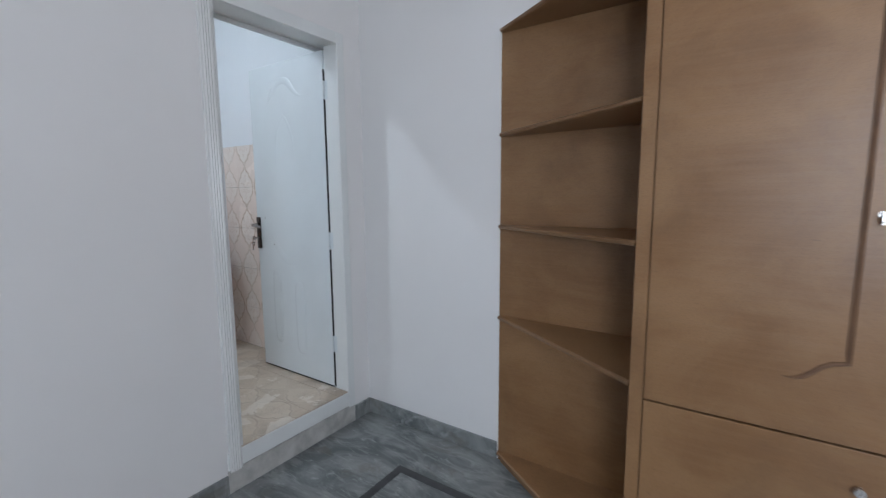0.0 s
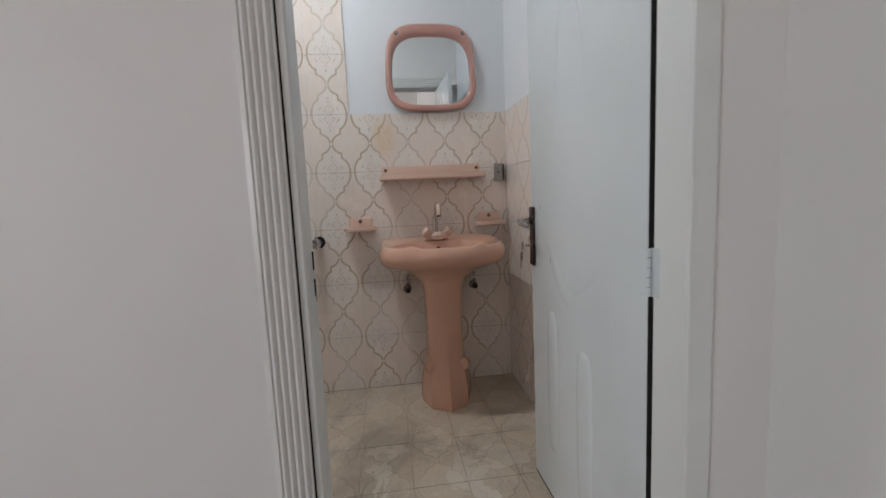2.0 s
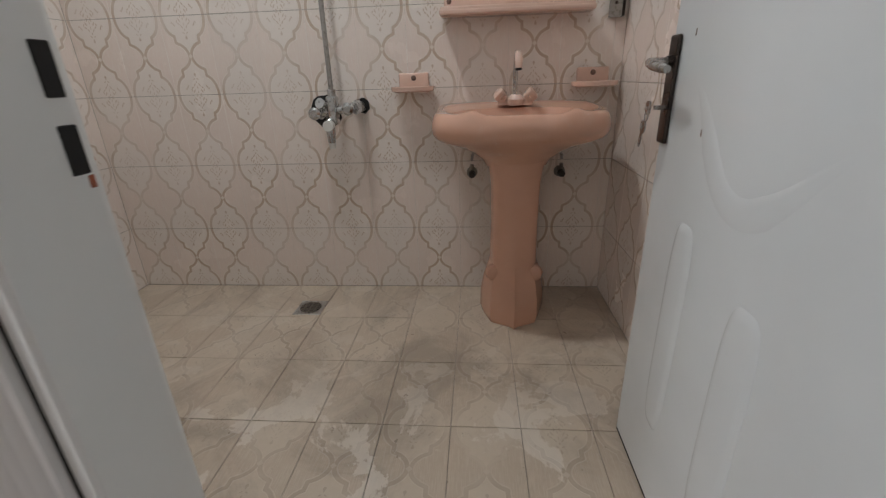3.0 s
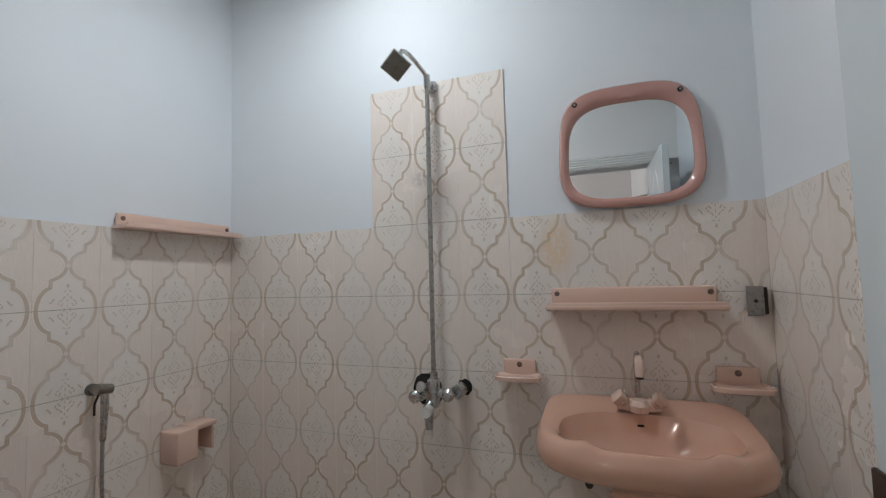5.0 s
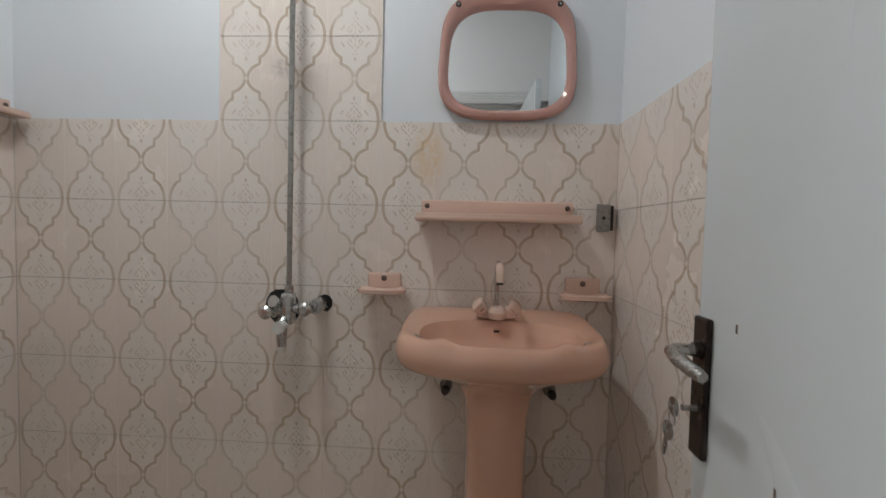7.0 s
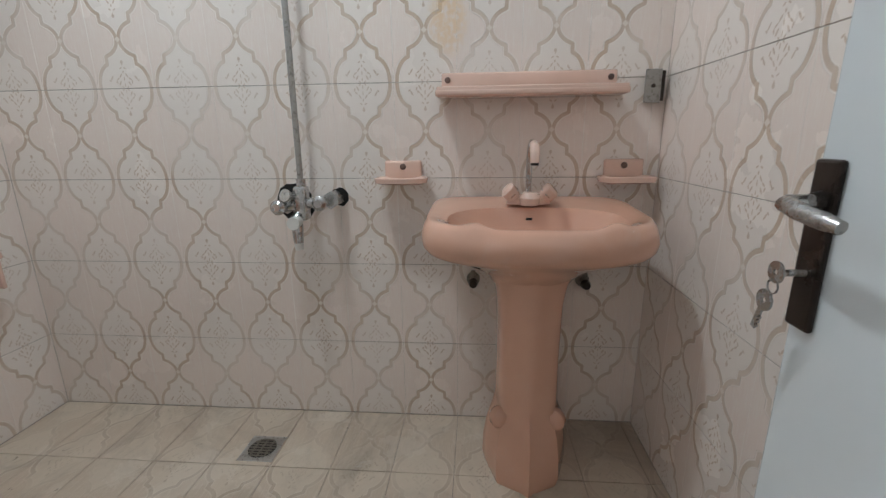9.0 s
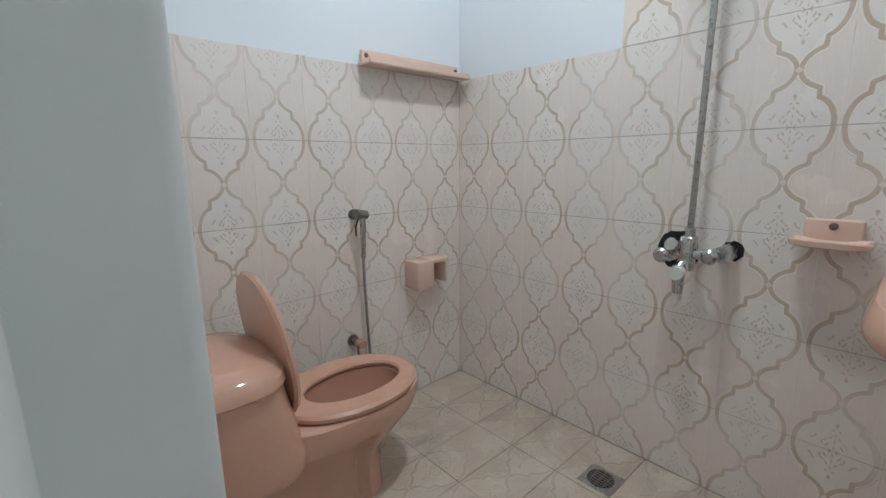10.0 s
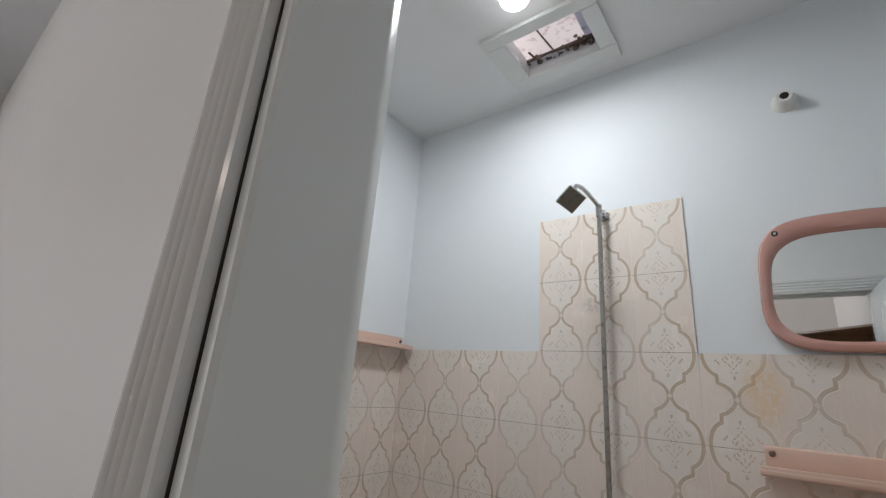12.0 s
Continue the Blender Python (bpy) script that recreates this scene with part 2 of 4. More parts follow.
def plywood(name, dark=1.0):
    """Varnished plywood: soft broad figure with fine grain lines and darker stains."""
    g = Graph(name)
    p = g.place()
    grain = g.noise(g.scaled(p, (3, 3, 60)), 1.5, 6, 0.62, 0.5)
    broad = g.noise(g.scaled(p, (1.8, 1.8, 2.6)), 1.6, 6, 0.6, 0.6)
    speck = g.noise(g.scaled(p, (1, 1, 2.5)), 140, 3)
    fleck = g.ramp(g.noise(g.scaled(p, (14, 14, 60)), 2.2, 4, 0.6, 0.6), 0.66, 0.76)
    stain = g.ramp(g.noise(p, 2.2, 5, 0.6, 0.5), 0.52, 0.76)
    col = g.mix(g.ramp(broad, 0.3, 0.72), (0.215 * dark, 0.108 * dark, 0.042 * dark), (0.295 * dark, 0.162 * dark, 0.070 * dark))
    col = g.mix(g.m("MULTIPLY", g.ramp(grain, 0.35, 0.7), 0.22), col, (0.30 * dark, 0.18 * dark, 0.10 * dark))
    col = g.mix(g.m("MULTIPLY", stain, 0.55), col, (0.15 * dark, 0.08 * dark, 0.036 * dark))
    col = g.mix(g.m("MULTIPLY", fleck, 0.35), col, (0.10 * dark, 0.055 * dark, 0.028 * dark))
    col = g.mix(g.m("MULTIPLY", g.ramp(speck, 0.45, 0.72), 0.28), col, (0.115 * dark, 0.060 * dark, 0.028 * dark))
    return g.done(col, g.m("MULTIPLY_ADD", broad, 0.3, 0.24), 0, g.bump(g.m("ADD", g.m("ADD", grain, speck), broad), 0.09, 0.002))


def ceramic(name, color):
    g = Graph(name)
    p = g.coords()
    n = g.noise(p, 6, 4)
    scum = g.ramp(g.noise(p, 11, 6, 0.62), 0.55, 0.78)
    col = g.mix(g.ramp(n, 0.3, 0.7), tuple(c * 0.94 for c in color), color)
    col = g.mix(g.m("MULTIPLY", scum, 0.22), col, (0.62, 0.50, 0.43))
    return g.done(col, g.m("MULTIPLY_ADD", scum, 0.22, 0.10), 0, g.bump(g.noise(p, 25, 3), 0.04, 0.003), coat=0.35)


def chrome(name, color=(0.55, 0.55, 0.54), rough=0.2):
    g = Graph(name)
    p = g.coords()
    spot = g.ramp(g.noise(p, 70, 5, 0.65), 0.50, 0.68)
    col = g.mix(g.m("MULTIPLY", spot, 0.7), color, (0.20, 0.18, 0.155))
    return g.done(col, g.m("MULTIPLY_ADD", spot, 0.4, rough), g.m("MULTIPLY_ADD", spot, -0.5, 1.0), g.bump(g.noise(p, 160, 3), 0.1, 0.001))


def gloss_paint(name, color, rough=0.16):
    """Brushed enamel on a door and its frame."""
    g = Graph(name)
    p = g.place()
    brush = g.noise(g.scaled(p, (60, 60, 4)), 1, 4)
    big = g.noise(p, 3, 4)
    smear = g.ramp(g.noise(g.scaled(p, (1, 1, 0.35)), 2.2, 6, 0.6), 0.45, 1.0)
    col = g.mix(g.ramp(big, 0.3, 0.7), tuple(c * 0.95 for c in color), color)
    col = g.mix(g.m("MULTIPLY", smear, 0.08), col, (0.46, 0.43, 0.40))
    h = g.m("ADD", g.m("MULTIPLY", brush, 0.5), g.noise(p, 14, 3))
    return g.done(col, g.m("MULTIPLY_ADD", big, 0.06, rough), 0, g.bump(h, 0.06, 0.003))


M_WALL = wall_paint("white_emulsion", (0.79, 0.775, 0.76))
M_BATHWALL = wall_paint("bath_emulsion", (0.805, 0.835, 0.86), 0.85)
M_CEIL = wall_paint("ceiling_emulsion", (0.82, 0.83, 0.84), 0.85)
M_TILE = tile_material("ogee_wall_tile")
M_FTILE = tile_material("worn_floor_tile", True)
M_GROUT = simple("grout", (0.45, 0.40, 0.35), 0.8, vary=0.25, scale=30, bump=0.3)
M_FGROUT = simple("floor_grout", (0.36, 0.31, 0.26), 0.8, vary=0.3, scale=30, bump=0.3)
M_FLOOR = marble_floor("grey_marble")
M_STRIP = simple("black_strip", (0.045, 0.046, 0.048), 0.35, vary=0.3)
M_PLY = plywood("stained_plywood")
M_PLYD = plywood("plywood_edge", 0.86)
M_GROOVE = simple("routed_groove", (0.13, 0.065, 0.03), 0.6, vary=0.25)
M_PINK = ceramic("pink_ceramic", (0.69, 0.40, 0.288))
M_PINKP = ceramic("pale_pink_ceramic", (0.76, 0.53, 0.43))
M_SEAT = simple("pink_plastic", (0.68, 0.385, 0.27), 0.32, vary=0.08)
M_ROSE = ceramic("rose_frame", (0.58, 0.31, 0.265))
M_CHROME = chrome("pitted_chrome")
M_PIPE = chrome("dull_pipe", (0.40, 0.385, 0.36), 0.34)
M_STEEL = chrome("stainless", (0.50, 0.50, 0.49), 0.3)
M_RISER = simple("grey_riser", (0.46, 0.45, 0.425), 0.5, vary=0.3, scale=9, bump=0.2)
# flat black; also stands in for shade in the door's gaps
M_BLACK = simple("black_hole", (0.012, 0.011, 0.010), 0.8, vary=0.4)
M_BRONZE = simple("dark_bronze", (0.055, 0.043, 0.037), 0.30, 0.7, vary=0.3)
M_NICKEL = chrome("worn_nickel", (0.42, 0.40, 0.38), 0.26)
M_DOOR = gloss_paint("door_enamel", (0.70, 0.745, 0.76))
M_FRAME = gloss_paint("frame_enamel", (0.74, 0.755, 0.74), 0.32)
M_CASING = gloss_paint("casing_enamel", (0.76, 0.755, 0.74), 0.17)
M_PLASTIC = simple("white_plastic", (0.75, 0.74, 0.70), 0.35)
M_TAPW = simple("tap_ceramic", (0.72, 0.53, 0.44), 0.2, vary=0.1)
M_HOSE = chrome("braided_hose", (0.42, 0.41, 0.40), 0.4)
M_SCREW = simple("screw_head", (0.17, 0.11, 0.09), 0.4, 0.5, vary=0.4, scale=60)
M_RUST = simple("rusty_iron", (0.17, 0.125, 0.095), 0.8, vary=0.5, scale=40, bump=0.5)
M_PLATE = chrome("switch_steel", (0.36, 0.35, 0.33), 0.36)
M_WATER = simple("bowl_water", (0.10, 0.065, 0.05), 0.06, vary=0.2, bump=0.01)
M_CHIP = simple("red_primer", (0.30, 0.085, 0.04), 0.6, vary=0.3, scale=80)
M_RUBBER = simple("black_rubber", (0.03, 0.03, 0.03), 0.6)
M_DRAIN = chrome("drain_metal", (0.27, 0.25, 0.22), 0.4)


def mirror_material():
    g = Graph("mirror_glass")
    return g.done((0.86, 0.89, 0.90), 0.015, 1.0)


M_MIRROR = mirror_material()


def lamp_material():
    g = Graph("lamp_glass")
    g.b.inputs["Emission Color"].default_value = (0.92, 0.97, 1, 1)
    g.b.inputs["Emission Strength"].default_value = 12
    return g.done((0.9, 0.9, 0.9), 0.4)


M_LAMP = lamp_material()


def dirty_pane():
    """Dusty translucent sheet under the sky."""
    g = Graph("dusty_pane")
    p = g.place()
    dirt = g.ramp(g.noise(p, 22, 6, 0.65), 0.52, 0.70)
    col = g.mix(g.m("MULTIPLY", dirt, 0.75), (0.86, 0.78, 0.76), (0.42, 0.33, 0.28))
    n = g.t.nodes.new("ShaderNodeBsdfTranslucent")
    g.put(n.inputs[0], col)
    d = g.t.nodes.new("ShaderNodeBsdfDiffuse")
    g.put(d.inputs[0], col)
    mixer = g.t.nodes.new("ShaderNodeMixShader")
    mixer.inputs[0].default_value = 0.25
    g.t.links.new(n.outputs[0], mixer.inputs[1])
    g.t.links.new(d.outputs[0], mixer.inputs[2])
    g.t.links.new(mixer.outputs[0], g.out.inputs[0])
    return g.mat


M_PANE = dirty_pane()


# ---- mesh tools ----
def part(name, bm, material, parent=None, label="", smooth=False):
    """Links a bmesh as one mesh object under its parent."""
    me = bpy.data.meshes.new(name)
    bmesh.ops.recalc_face_normals(bm, faces=bm.faces)
    if smooth:
        for f in bm.faces:
            f.smooth = True
        for e in bm.edges:
            if len(e.link_faces) == 2 and e.calc_face_angle(0) > radians(38):
                e.smooth = False
    bm.to_mesh(me)
    bm.free()
    me.materials.append(material)
    ob = new(name, me)
    if parent is not None:
        ob.parent = parent
        ob.matrix_parent_inverse = parent.matrix_world.inverted()
    if label:
        ob["label"] = label
    return ob


def thing(name, at, label, category, group="", kind=""):
    ob = new(name)
    ob.empty_display_size = 0.05
    ob.location = at
    ob.matrix_world = Matrix.Translation(at)
    return tagged(ob, label, category, group, kind)


def box(x0, x1, y0, y1, z0, z1, bevel=0.0, seg=2, bm=None, m=None):
    b = bmesh.new()
    bmesh.ops.create_cube(b, size=1, matrix=Matrix.Translation(((x0 + x1) / 2, (y0 + y1) / 2, (z0 + z1) / 2)) @ Matrix.Diagonal((abs(x1 - x0), abs(y1 - y0), abs(z1 - z0), 1)))
    if bevel:
        bmesh.ops.bevel(b, geom=list(b.edges), offset=bevel, segments=seg, profile=0.5, affect="EDGES")
    if m is not None:
        bmesh.ops.transform(b, matrix=m, verts=b.verts)
    return join(bm, b)


def join(bm, b):
    if bm is None:
        return b
    me = bpy.data.meshes.new("tmp")
    b.to_mesh(me)
    b.free()
    bm.from_mesh(me)
    bpy.data.meshes.remove(me)
    return bm


def rod(p, q, r, r2=None, n=14, bm=None, cap=True):
    """A round bar from p to q."""
    p, q = Vector(p), Vector(q)
    b = bmesh.new()
    d = q - p
    bmesh.ops.create_cone(b, cap_ends=cap, segments=n, radius1=r, radius2=r if r2 is None else r2, depth=d.length,
                          matrix=Matrix.Translation((p + q) / 2) @ d.to_track_quat("Z", "Y").to_matrix().to_4x4())
    return join(bm, b)


def tube(points, r, n=10, bm=None):
    """A round tube along a line of points."""
    b = bmesh.new()
    pts = [Vector(p) for p in points]
    rings = []
    side = None
    for i, p in enumerate(pts):
        d = (pts[min(i + 1, len(pts) - 1)] - pts[max(i - 1, 0)]).normalized()
        if side is None:
            side = d.orthogonal().normalized()
        side = (side - d * side.dot(d)).normalized()
        up = d.cross(side)
        rr = r[i] if isinstance(r, (list, tuple)) else r
        rings.append([b.verts.new(p + rr * (math.cos(a) * side + math.sin(a) * up)) for a in (2 * math.pi * k / n for k in range(n))])
    skin(b, rings)
    return join(bm, b)


def skin(b, rings, caps=True, closed=False):
    n = len(rings[0])
    for i in range(len(rings) - (0 if closed else 1)):
        u, v = rings[i], rings[(i + 1) % len(rings)]
        for k in range(n):
            b.faces.new((u[k], u[(k + 1) % n], v[(k + 1) % n], v[k]))
    if caps and not closed:
        b.faces.new(rings[0][::-1])
        b.faces.new(rings[-1])


def super_ring(b, cx, cy, z, rx, ry, n=48, e=2.5, tilt=None, xmin=None, e2=None):
    """One level of a rounded plan shape; e: squareness, e2: squareness of its -x half."""
    out = []
    for k in range(n):
        a = 2 * math.pi * k / n
        c, s = math.cos(a), math.sin(a)
        p = e2 if (e2 and c < 0) else e
        x = cx + rx * math.copysign(abs(c) ** (2 / p), c)
        y = cy + ry * math.copysign(abs(s) ** (2 / p), s)
        if xmin is not None:
            x = max(x, xmin)
        v = Vector((x, y, z(x, y) if callable(z) else z))
        out.append(b.verts.new(tilt @ v if tilt is not None else v))
    return out


def loft(levels, n=48, bm=None, caps=True, closed=False):
    b = bmesh.new()
    skin(b, [super_ring(b, n=n, **lv) for lv in levels], caps, closed)
    return join(bm, b)


def bez(p0, p1, p2, p3, n=10):
    out = []
    for i in range(n + 1):
        t = i / n
        out.append(tuple((1 - t) ** 3 * a + 3 * t * (1 - t) ** 2 * b + 3 * t * t * (1 - t) * c + t ** 3 * d for a, b, c, d in zip(p0, p1, p2, p3)))
    return out


def dome(at, r, h, axis, n=14, bm=None):
    """A shallow round head, for screws and knobs."""
    b = bmesh.new()
    q = Vector(axis).to_track_quat("Z", "Y").to_matrix().to_4x4()
    rings = [[b.verts.new(Matrix.Translation(at) @ q @ Vector((r * f * math.cos(t), r * f * math.sin(t), h * g))) for t in (2 * math.pi * k / n for k in range(n))]
             for f, g in ((1, 0), (1, 0.45), (0.85, 0.8), (0.5, 1.0))]
    skin(b, rings)
    return join(bm, b)


def ease(v, lo, hi):
    k = min(1.0, max(0.0, (v - lo) / (hi - lo)))
    return k * k * (3 - 2 * k)


# ---- the setting ----
RIGHT, DOORX, ROOMX, CEIL, FLOOR2, ROOMY = 2.275, 1.522, 1.703, 2.853, -0.20, 2.29
JL, JR, HEAD = 1.450, 2.106, 1.962
JB, HINGEX = 1.316, 1.610


def setting(name, bm, material, label, category, smooth=False):
    return tagged(part(name, bm, material, None, smooth=smooth), label, category, kind="structure")


wall_back = setting("wall_back", box(-0.20, -0.008, -0.20, RIGHT + 0.2, -0.4, 3.1), M_BATHWALL, "white painted bathroom wall above patterned tiles", "wall")
wall_left = setting("wall_left", box(-0.008, DOORX, -0.20, -0.008, -0.4, 3.1), M_BATHWALL, "white painted bathroom side wall above patterned tiles", "wall")
wall_right = setting("wall_right", box(-0.008, DOORX, RIGHT + 0.008, RIGHT + 0.2, -0.4, 3.1), M_BATHWALL, "white painted bathroom wall behind the open door", "wall")
_b = box(DOORX, ROOMX, -2.0, JB - 0.02, -0.4, 3.1)
_b = box(1.66, ROOMX, JB - 0.02, JL - 0.02, -0.4, HEAD + 0.02, bm=_b)
_b = box(HINGEX, ROOMX, JR + 0.02, RIGHT + 0.2, -0.4, HEAD + 0.02, bm=_b)
_b = box(DOORX, ROOMX, JB - 0.02, RIGHT + 0.2, HEAD + 0.02, 3.1, bm=_b)
wall_door = setting("wall_door", _b, M_WALL, "white painted wall with the bathroom doorway", "wall")
wall_room = setting("wall_room", box(ROOMX, 5.6, ROOMY, ROOMY + 0.18, -0.4, 3.1), M_WALL, "white painted bedroom wall beside the wardrobe", "wall")
wall_east = setting("wall_east", box(5.6, 5.8, -2.2, ROOMY + 0.18, -0.4, 3.1), M_WALL, "plain white bedroom wall", "wall")
_b = box(DOORX, WIN[0], -2.2, -2.0, -0.4, 3.1)
_b = box(WIN[1], 5.6, -2.2, -2.0, -0.4, 3.1, bm=_b)
_b = box(WIN[0], WIN[1], -2.2, -2.0, -0.4, WIN[2], bm=_b)
_b = box(WIN[0], WIN[1], -2.2, -2.0, WIN[3], 3.1, bm=_b)
wall_south = setting("wall_south", _b, M_WALL, "white bedroom wall with a window opening", "wall")
window_1 = thing("window_1", (WIN[0], -2.1, WIN[2]), "white painted window frame in the bedroom wall", "window", kind="structure")
for _x in (WIN[0], (WIN[0] + WIN[1]) / 2 - 0.02, WIN[1] - 0.04):
    part("stile", box(_x, _x + 0.04, -2.16, -2.12, WIN[2], WIN[3], 0.003), M_FRAME, window_1)
for _z in (WIN[2], WIN[3] - 0.04):
    part("rail", box(WIN[0] + 0.04, WIN[1] - 0.04, -2.158, -2.122, _z, _z + 0.04, 0.003), M_FRAME, window_1)

# ceilings; the bathroom's has the vent's opening
VX0, VX1, VY0, VY1 = 0.19, 0.44, 0.845, 1.19
_b = box(-0.008, VX0, -0.008, RIGHT + 0.008, CEIL, CEIL + 0.14)
_b = box(VX1, DOORX, -0.008, RIGHT + 0.008, CEIL, CEIL + 0.14, bm=_b)
_b = box(VX0, VX1, -0.008, VY0, CEIL, CEIL + 0.14, bm=_b)
_b = box(VX0, VX1, VY1, RIGHT + 0.008, CEIL, CEIL + 0.14, bm=_b)
setting("ceiling_bath", _b, M_CEIL, "white painted bathroom ceiling with a vent opening", "ceiling")
setting("ceiling_room", box(ROOMX, 5.6, -2.0, ROOMY, CEIL, CEIL + 0.14), M_CEIL, "white painted bedroom ceiling", "ceiling")
floor_bath = setting("floor_bath", box(-0.008, DOORX, -0.008, RIGHT + 0.008, -0.30, -0.006), M_FGROUT, "worn beige patterned tile bathroom floor", "floor")
setting("floor_room", box(ROOMX, 5.6, -2.0, ROOMY, -0.4, FLOOR2), M_FLOOR, "grey cloudy marble bedroom floor", "floor")
_b = box(2.22, 2.262, -1.4, 1.962, FLOOR2 - 0.02, FLOOR2 + 0.0012)
_b = box(2.262, 5.2, 1.92, 1.962, FLOOR2 - 0.02, FLOOR2 + 0.0012, bm=_b)
setting("floor_strip", _b, M_STRIP, "black marble border strip set in the bedroom floor", "floor strip")

# tile backing
for _n, _d in (("back", box(-0.008, -0.003, -0.003, RIGHT + 0.003, -0.006, 5 * TILE_H - 0.002)), ("left", box(-0.003, DOORX, -0.008, -0.003, -0.006, 5 * TILE_H - 0.002)),
               ("right", box(-0.003, DOORX, RIGHT + 0.003, RIGHT + 0.008, -0.006, 5 * TILE_H - 0.002))):
    setting("grout_" + _n, _d, M_GROUT, "grey beige grout between the wall tiles", "grout")
setting("grout_panel", box(-0.008, -0.003, 4 * TILE_W + 0.002, 7 * TILE_W - 0.002, 5 * TILE_H - 0.002, 7 * TILE_H - 0.002), M_GROUT, "grey beige grout of the tiled shower panel", "grout")

# skirting of the bedroom
_b = box(ROOMX, ROOMX + 0.012, -2.0, JL - 0.083, FLOOR2, -0.108, 0.003, 1)
_b = box(ROOMX, ROOMX + 0.012, JR + 0.052, ROOMY, FLOOR2, -0.108, 0.003, 1, bm=_b)
_b = box(ROOMX + 0.012, 2.60, ROOMY - 0.012, ROOMY, FLOOR2, -0.108, 0.003, 1, bm=_b)
setting("baseboard", _b, M_FLOOR, "grey marble skirting along the bedroom walls", "skirting")

# raised threshold of the bathroom
setting("threshold", box(DOORX + 0.001, ROOMX + 0.008, JL - 0.08, JR + 0.05, -0.09, -0.0065, 0.002, 1), M_FRAME, "white painted raised bathroom threshold", "threshold")
setting("threshold_riser", box(DOORX, ROOMX + 0.010, JL - 0.082, JR + 0.051, FLOOR2, -0.091, 0.002, 1), M_RISER, "light grey worn riser under the threshold", "threshold")


# ---- door frame ----
def fluted(bm, length, place, width=0.082, depth=0.018):
    """A moulded casing board with four round flutes, swept along its length."""
    prof = [(0, 0), (0, depth * 0.7), (0.008, depth * 0.8)]
    step = (width - 0.014) / 4
    for k in range(4):
        a = 0.010 + k * step
        for j in range(5):
            t = j / 4
            prof.append((a + step * t, depth * (0.60 + 0.38 * math.sin(math.pi * t))))
    prof += [(width - 0.003, depth * 0.72), (width, depth * 0.62), (width, 0)]
    b = bmesh.new()
    rows = [[b.verts.new(place @ Vector((u, v, z))) for u, v in prof] for z in (0, length)]
    skin(b, rows)
    return join(bm, b)


door_frame = thing("door_frame", (ROOMX, JL, 0), "glossy white painted wooden door frame with fluted casing", "door frame", kind="structure")
_b = bmesh.new()
_row = [(1.668, JB - 0.021), (1.668, JL - 0.021), (ROOMX + 0.002, JL - 0.021), (ROOMX + 0.002, JL - 0.003), (ROOMX - 0.001, JL), (1.630, JL), (1.620, JL - 0.006), (1.603, JL - 0.020), (1.593, JL - 0.033), (1.588, JL - 0.044), (1.586, JB + 0.030), (1.520, JB + 0.006), (1.511, JB + 0.001), (1.508, JB - 0.004), (1.508, JB - 0.021)]
skin(_b, [[_b.verts.new((x, y, z)) for x, y in _row] for z in (-0.05, HEAD + 0.02)])
part("jamb", _b, M_FRAME, door_frame, smooth=True)
part("jamb", box(HINGEX, ROOMX + 0.002, JR, JR + 0.02, -0.001, HEAD + 0.02, 0.003), M_FRAME, door_frame)
part("head", box(1.600, ROOMX + 0.002, JL, JR, HEAD, HEAD + 0.02, 0.003), M_FRAME, door_frame)
# casings: local x is the board's width, y its thickness, z its length
_up = Matrix(((0, 1, 0, ROOMX), (1, 0, 0, JL - 0.073), (0, 0, 1, -0.10), (0, 0, 0, 1)))
part("casing", fluted(None, HEAD + 0.16, _up, 0.058, 0.016), M_CASING, door_frame, smooth=True)
# flat black strip, no recess: the joint's inner shade is put into colour
part("joint_strip", box(ROOMX - 0.001, ROOMX + 0.0028, JL - 0.0152, JL - 0.0125, -0.10, HEAD + 0.05), M_BLACK, door_frame, "black strip standing in for the dark open joint beside the casing")
part("casing", box(ROOMX, ROOMX + 0.012, JR, JR + 0.05, -0.10, HEAD + 0.06, 0.003), M_FRAME, door_frame)
part("casing", box(ROOMX, ROOMX + 0.012, JL, JR, HEAD, HEAD + 0.06, 0.003), M_FRAME, door_frame)
_in = Matrix(((0, -1, 0, DOORX), (0, 0, 1, JB - 0.08), (1, 0, 0, HEAD), (0, 0, 0, 1)))
part("casing", fluted(None, JR - JB + 0.16, _in), M_CASING, door_frame, smooth=True)
for _z0, _z1 in ((0.899, 0.932), (0.946, 0.980)):
    part("strike_hole", box(1.629, 1.645, JL - 0.010, JL + 0.0010, _z0, _z1, 0.002, 1), M_BLACK, door_frame, "black mortised latch hole")
part("paint_chip", box(1.6285, 1.634, JL - 0.004, JL + 0.0005, 0.890, 0.899, 0.0008, 1), M_CHIP, door_frame, "red-brown chip in the paint")

# ---- door leaf, open into the bathroom ----
LX0, LX1, LY0, LY1, LZ0, LZ1 = 0.905, 1.601, 2.100, 2.136, 0.010, 1.948
door = thing("bathroom_door", (LX1, LY1, 0), "open glossy white moulded panel door with dark lever handle", "door")
leaf = part("leaf", box(LX0, LX1, LY0, LY1, LZ0, LZ1, 0.004), M_DOOR, door)


def ridge(points, r=0.007, low=0.17):
    n = len(points) - 1
    b = tube([(x, 0, z) for x, z in points], [r * 1.9 * (0.15 + 0.85 * min(1.0, 4 * k / n, 3 * (n - k) / n)) for k in range(n + 1)], 10)
    for v in b.verts:
        v.co.y = LY0 + 0.0004 + v.co.y * low
    return b


def bz(a, b, c, d, n=12):
    return [(p[0], p[1]) for p in bez((*a, 0), (*b, 0), (*c, 0), (*d, 0), n)]


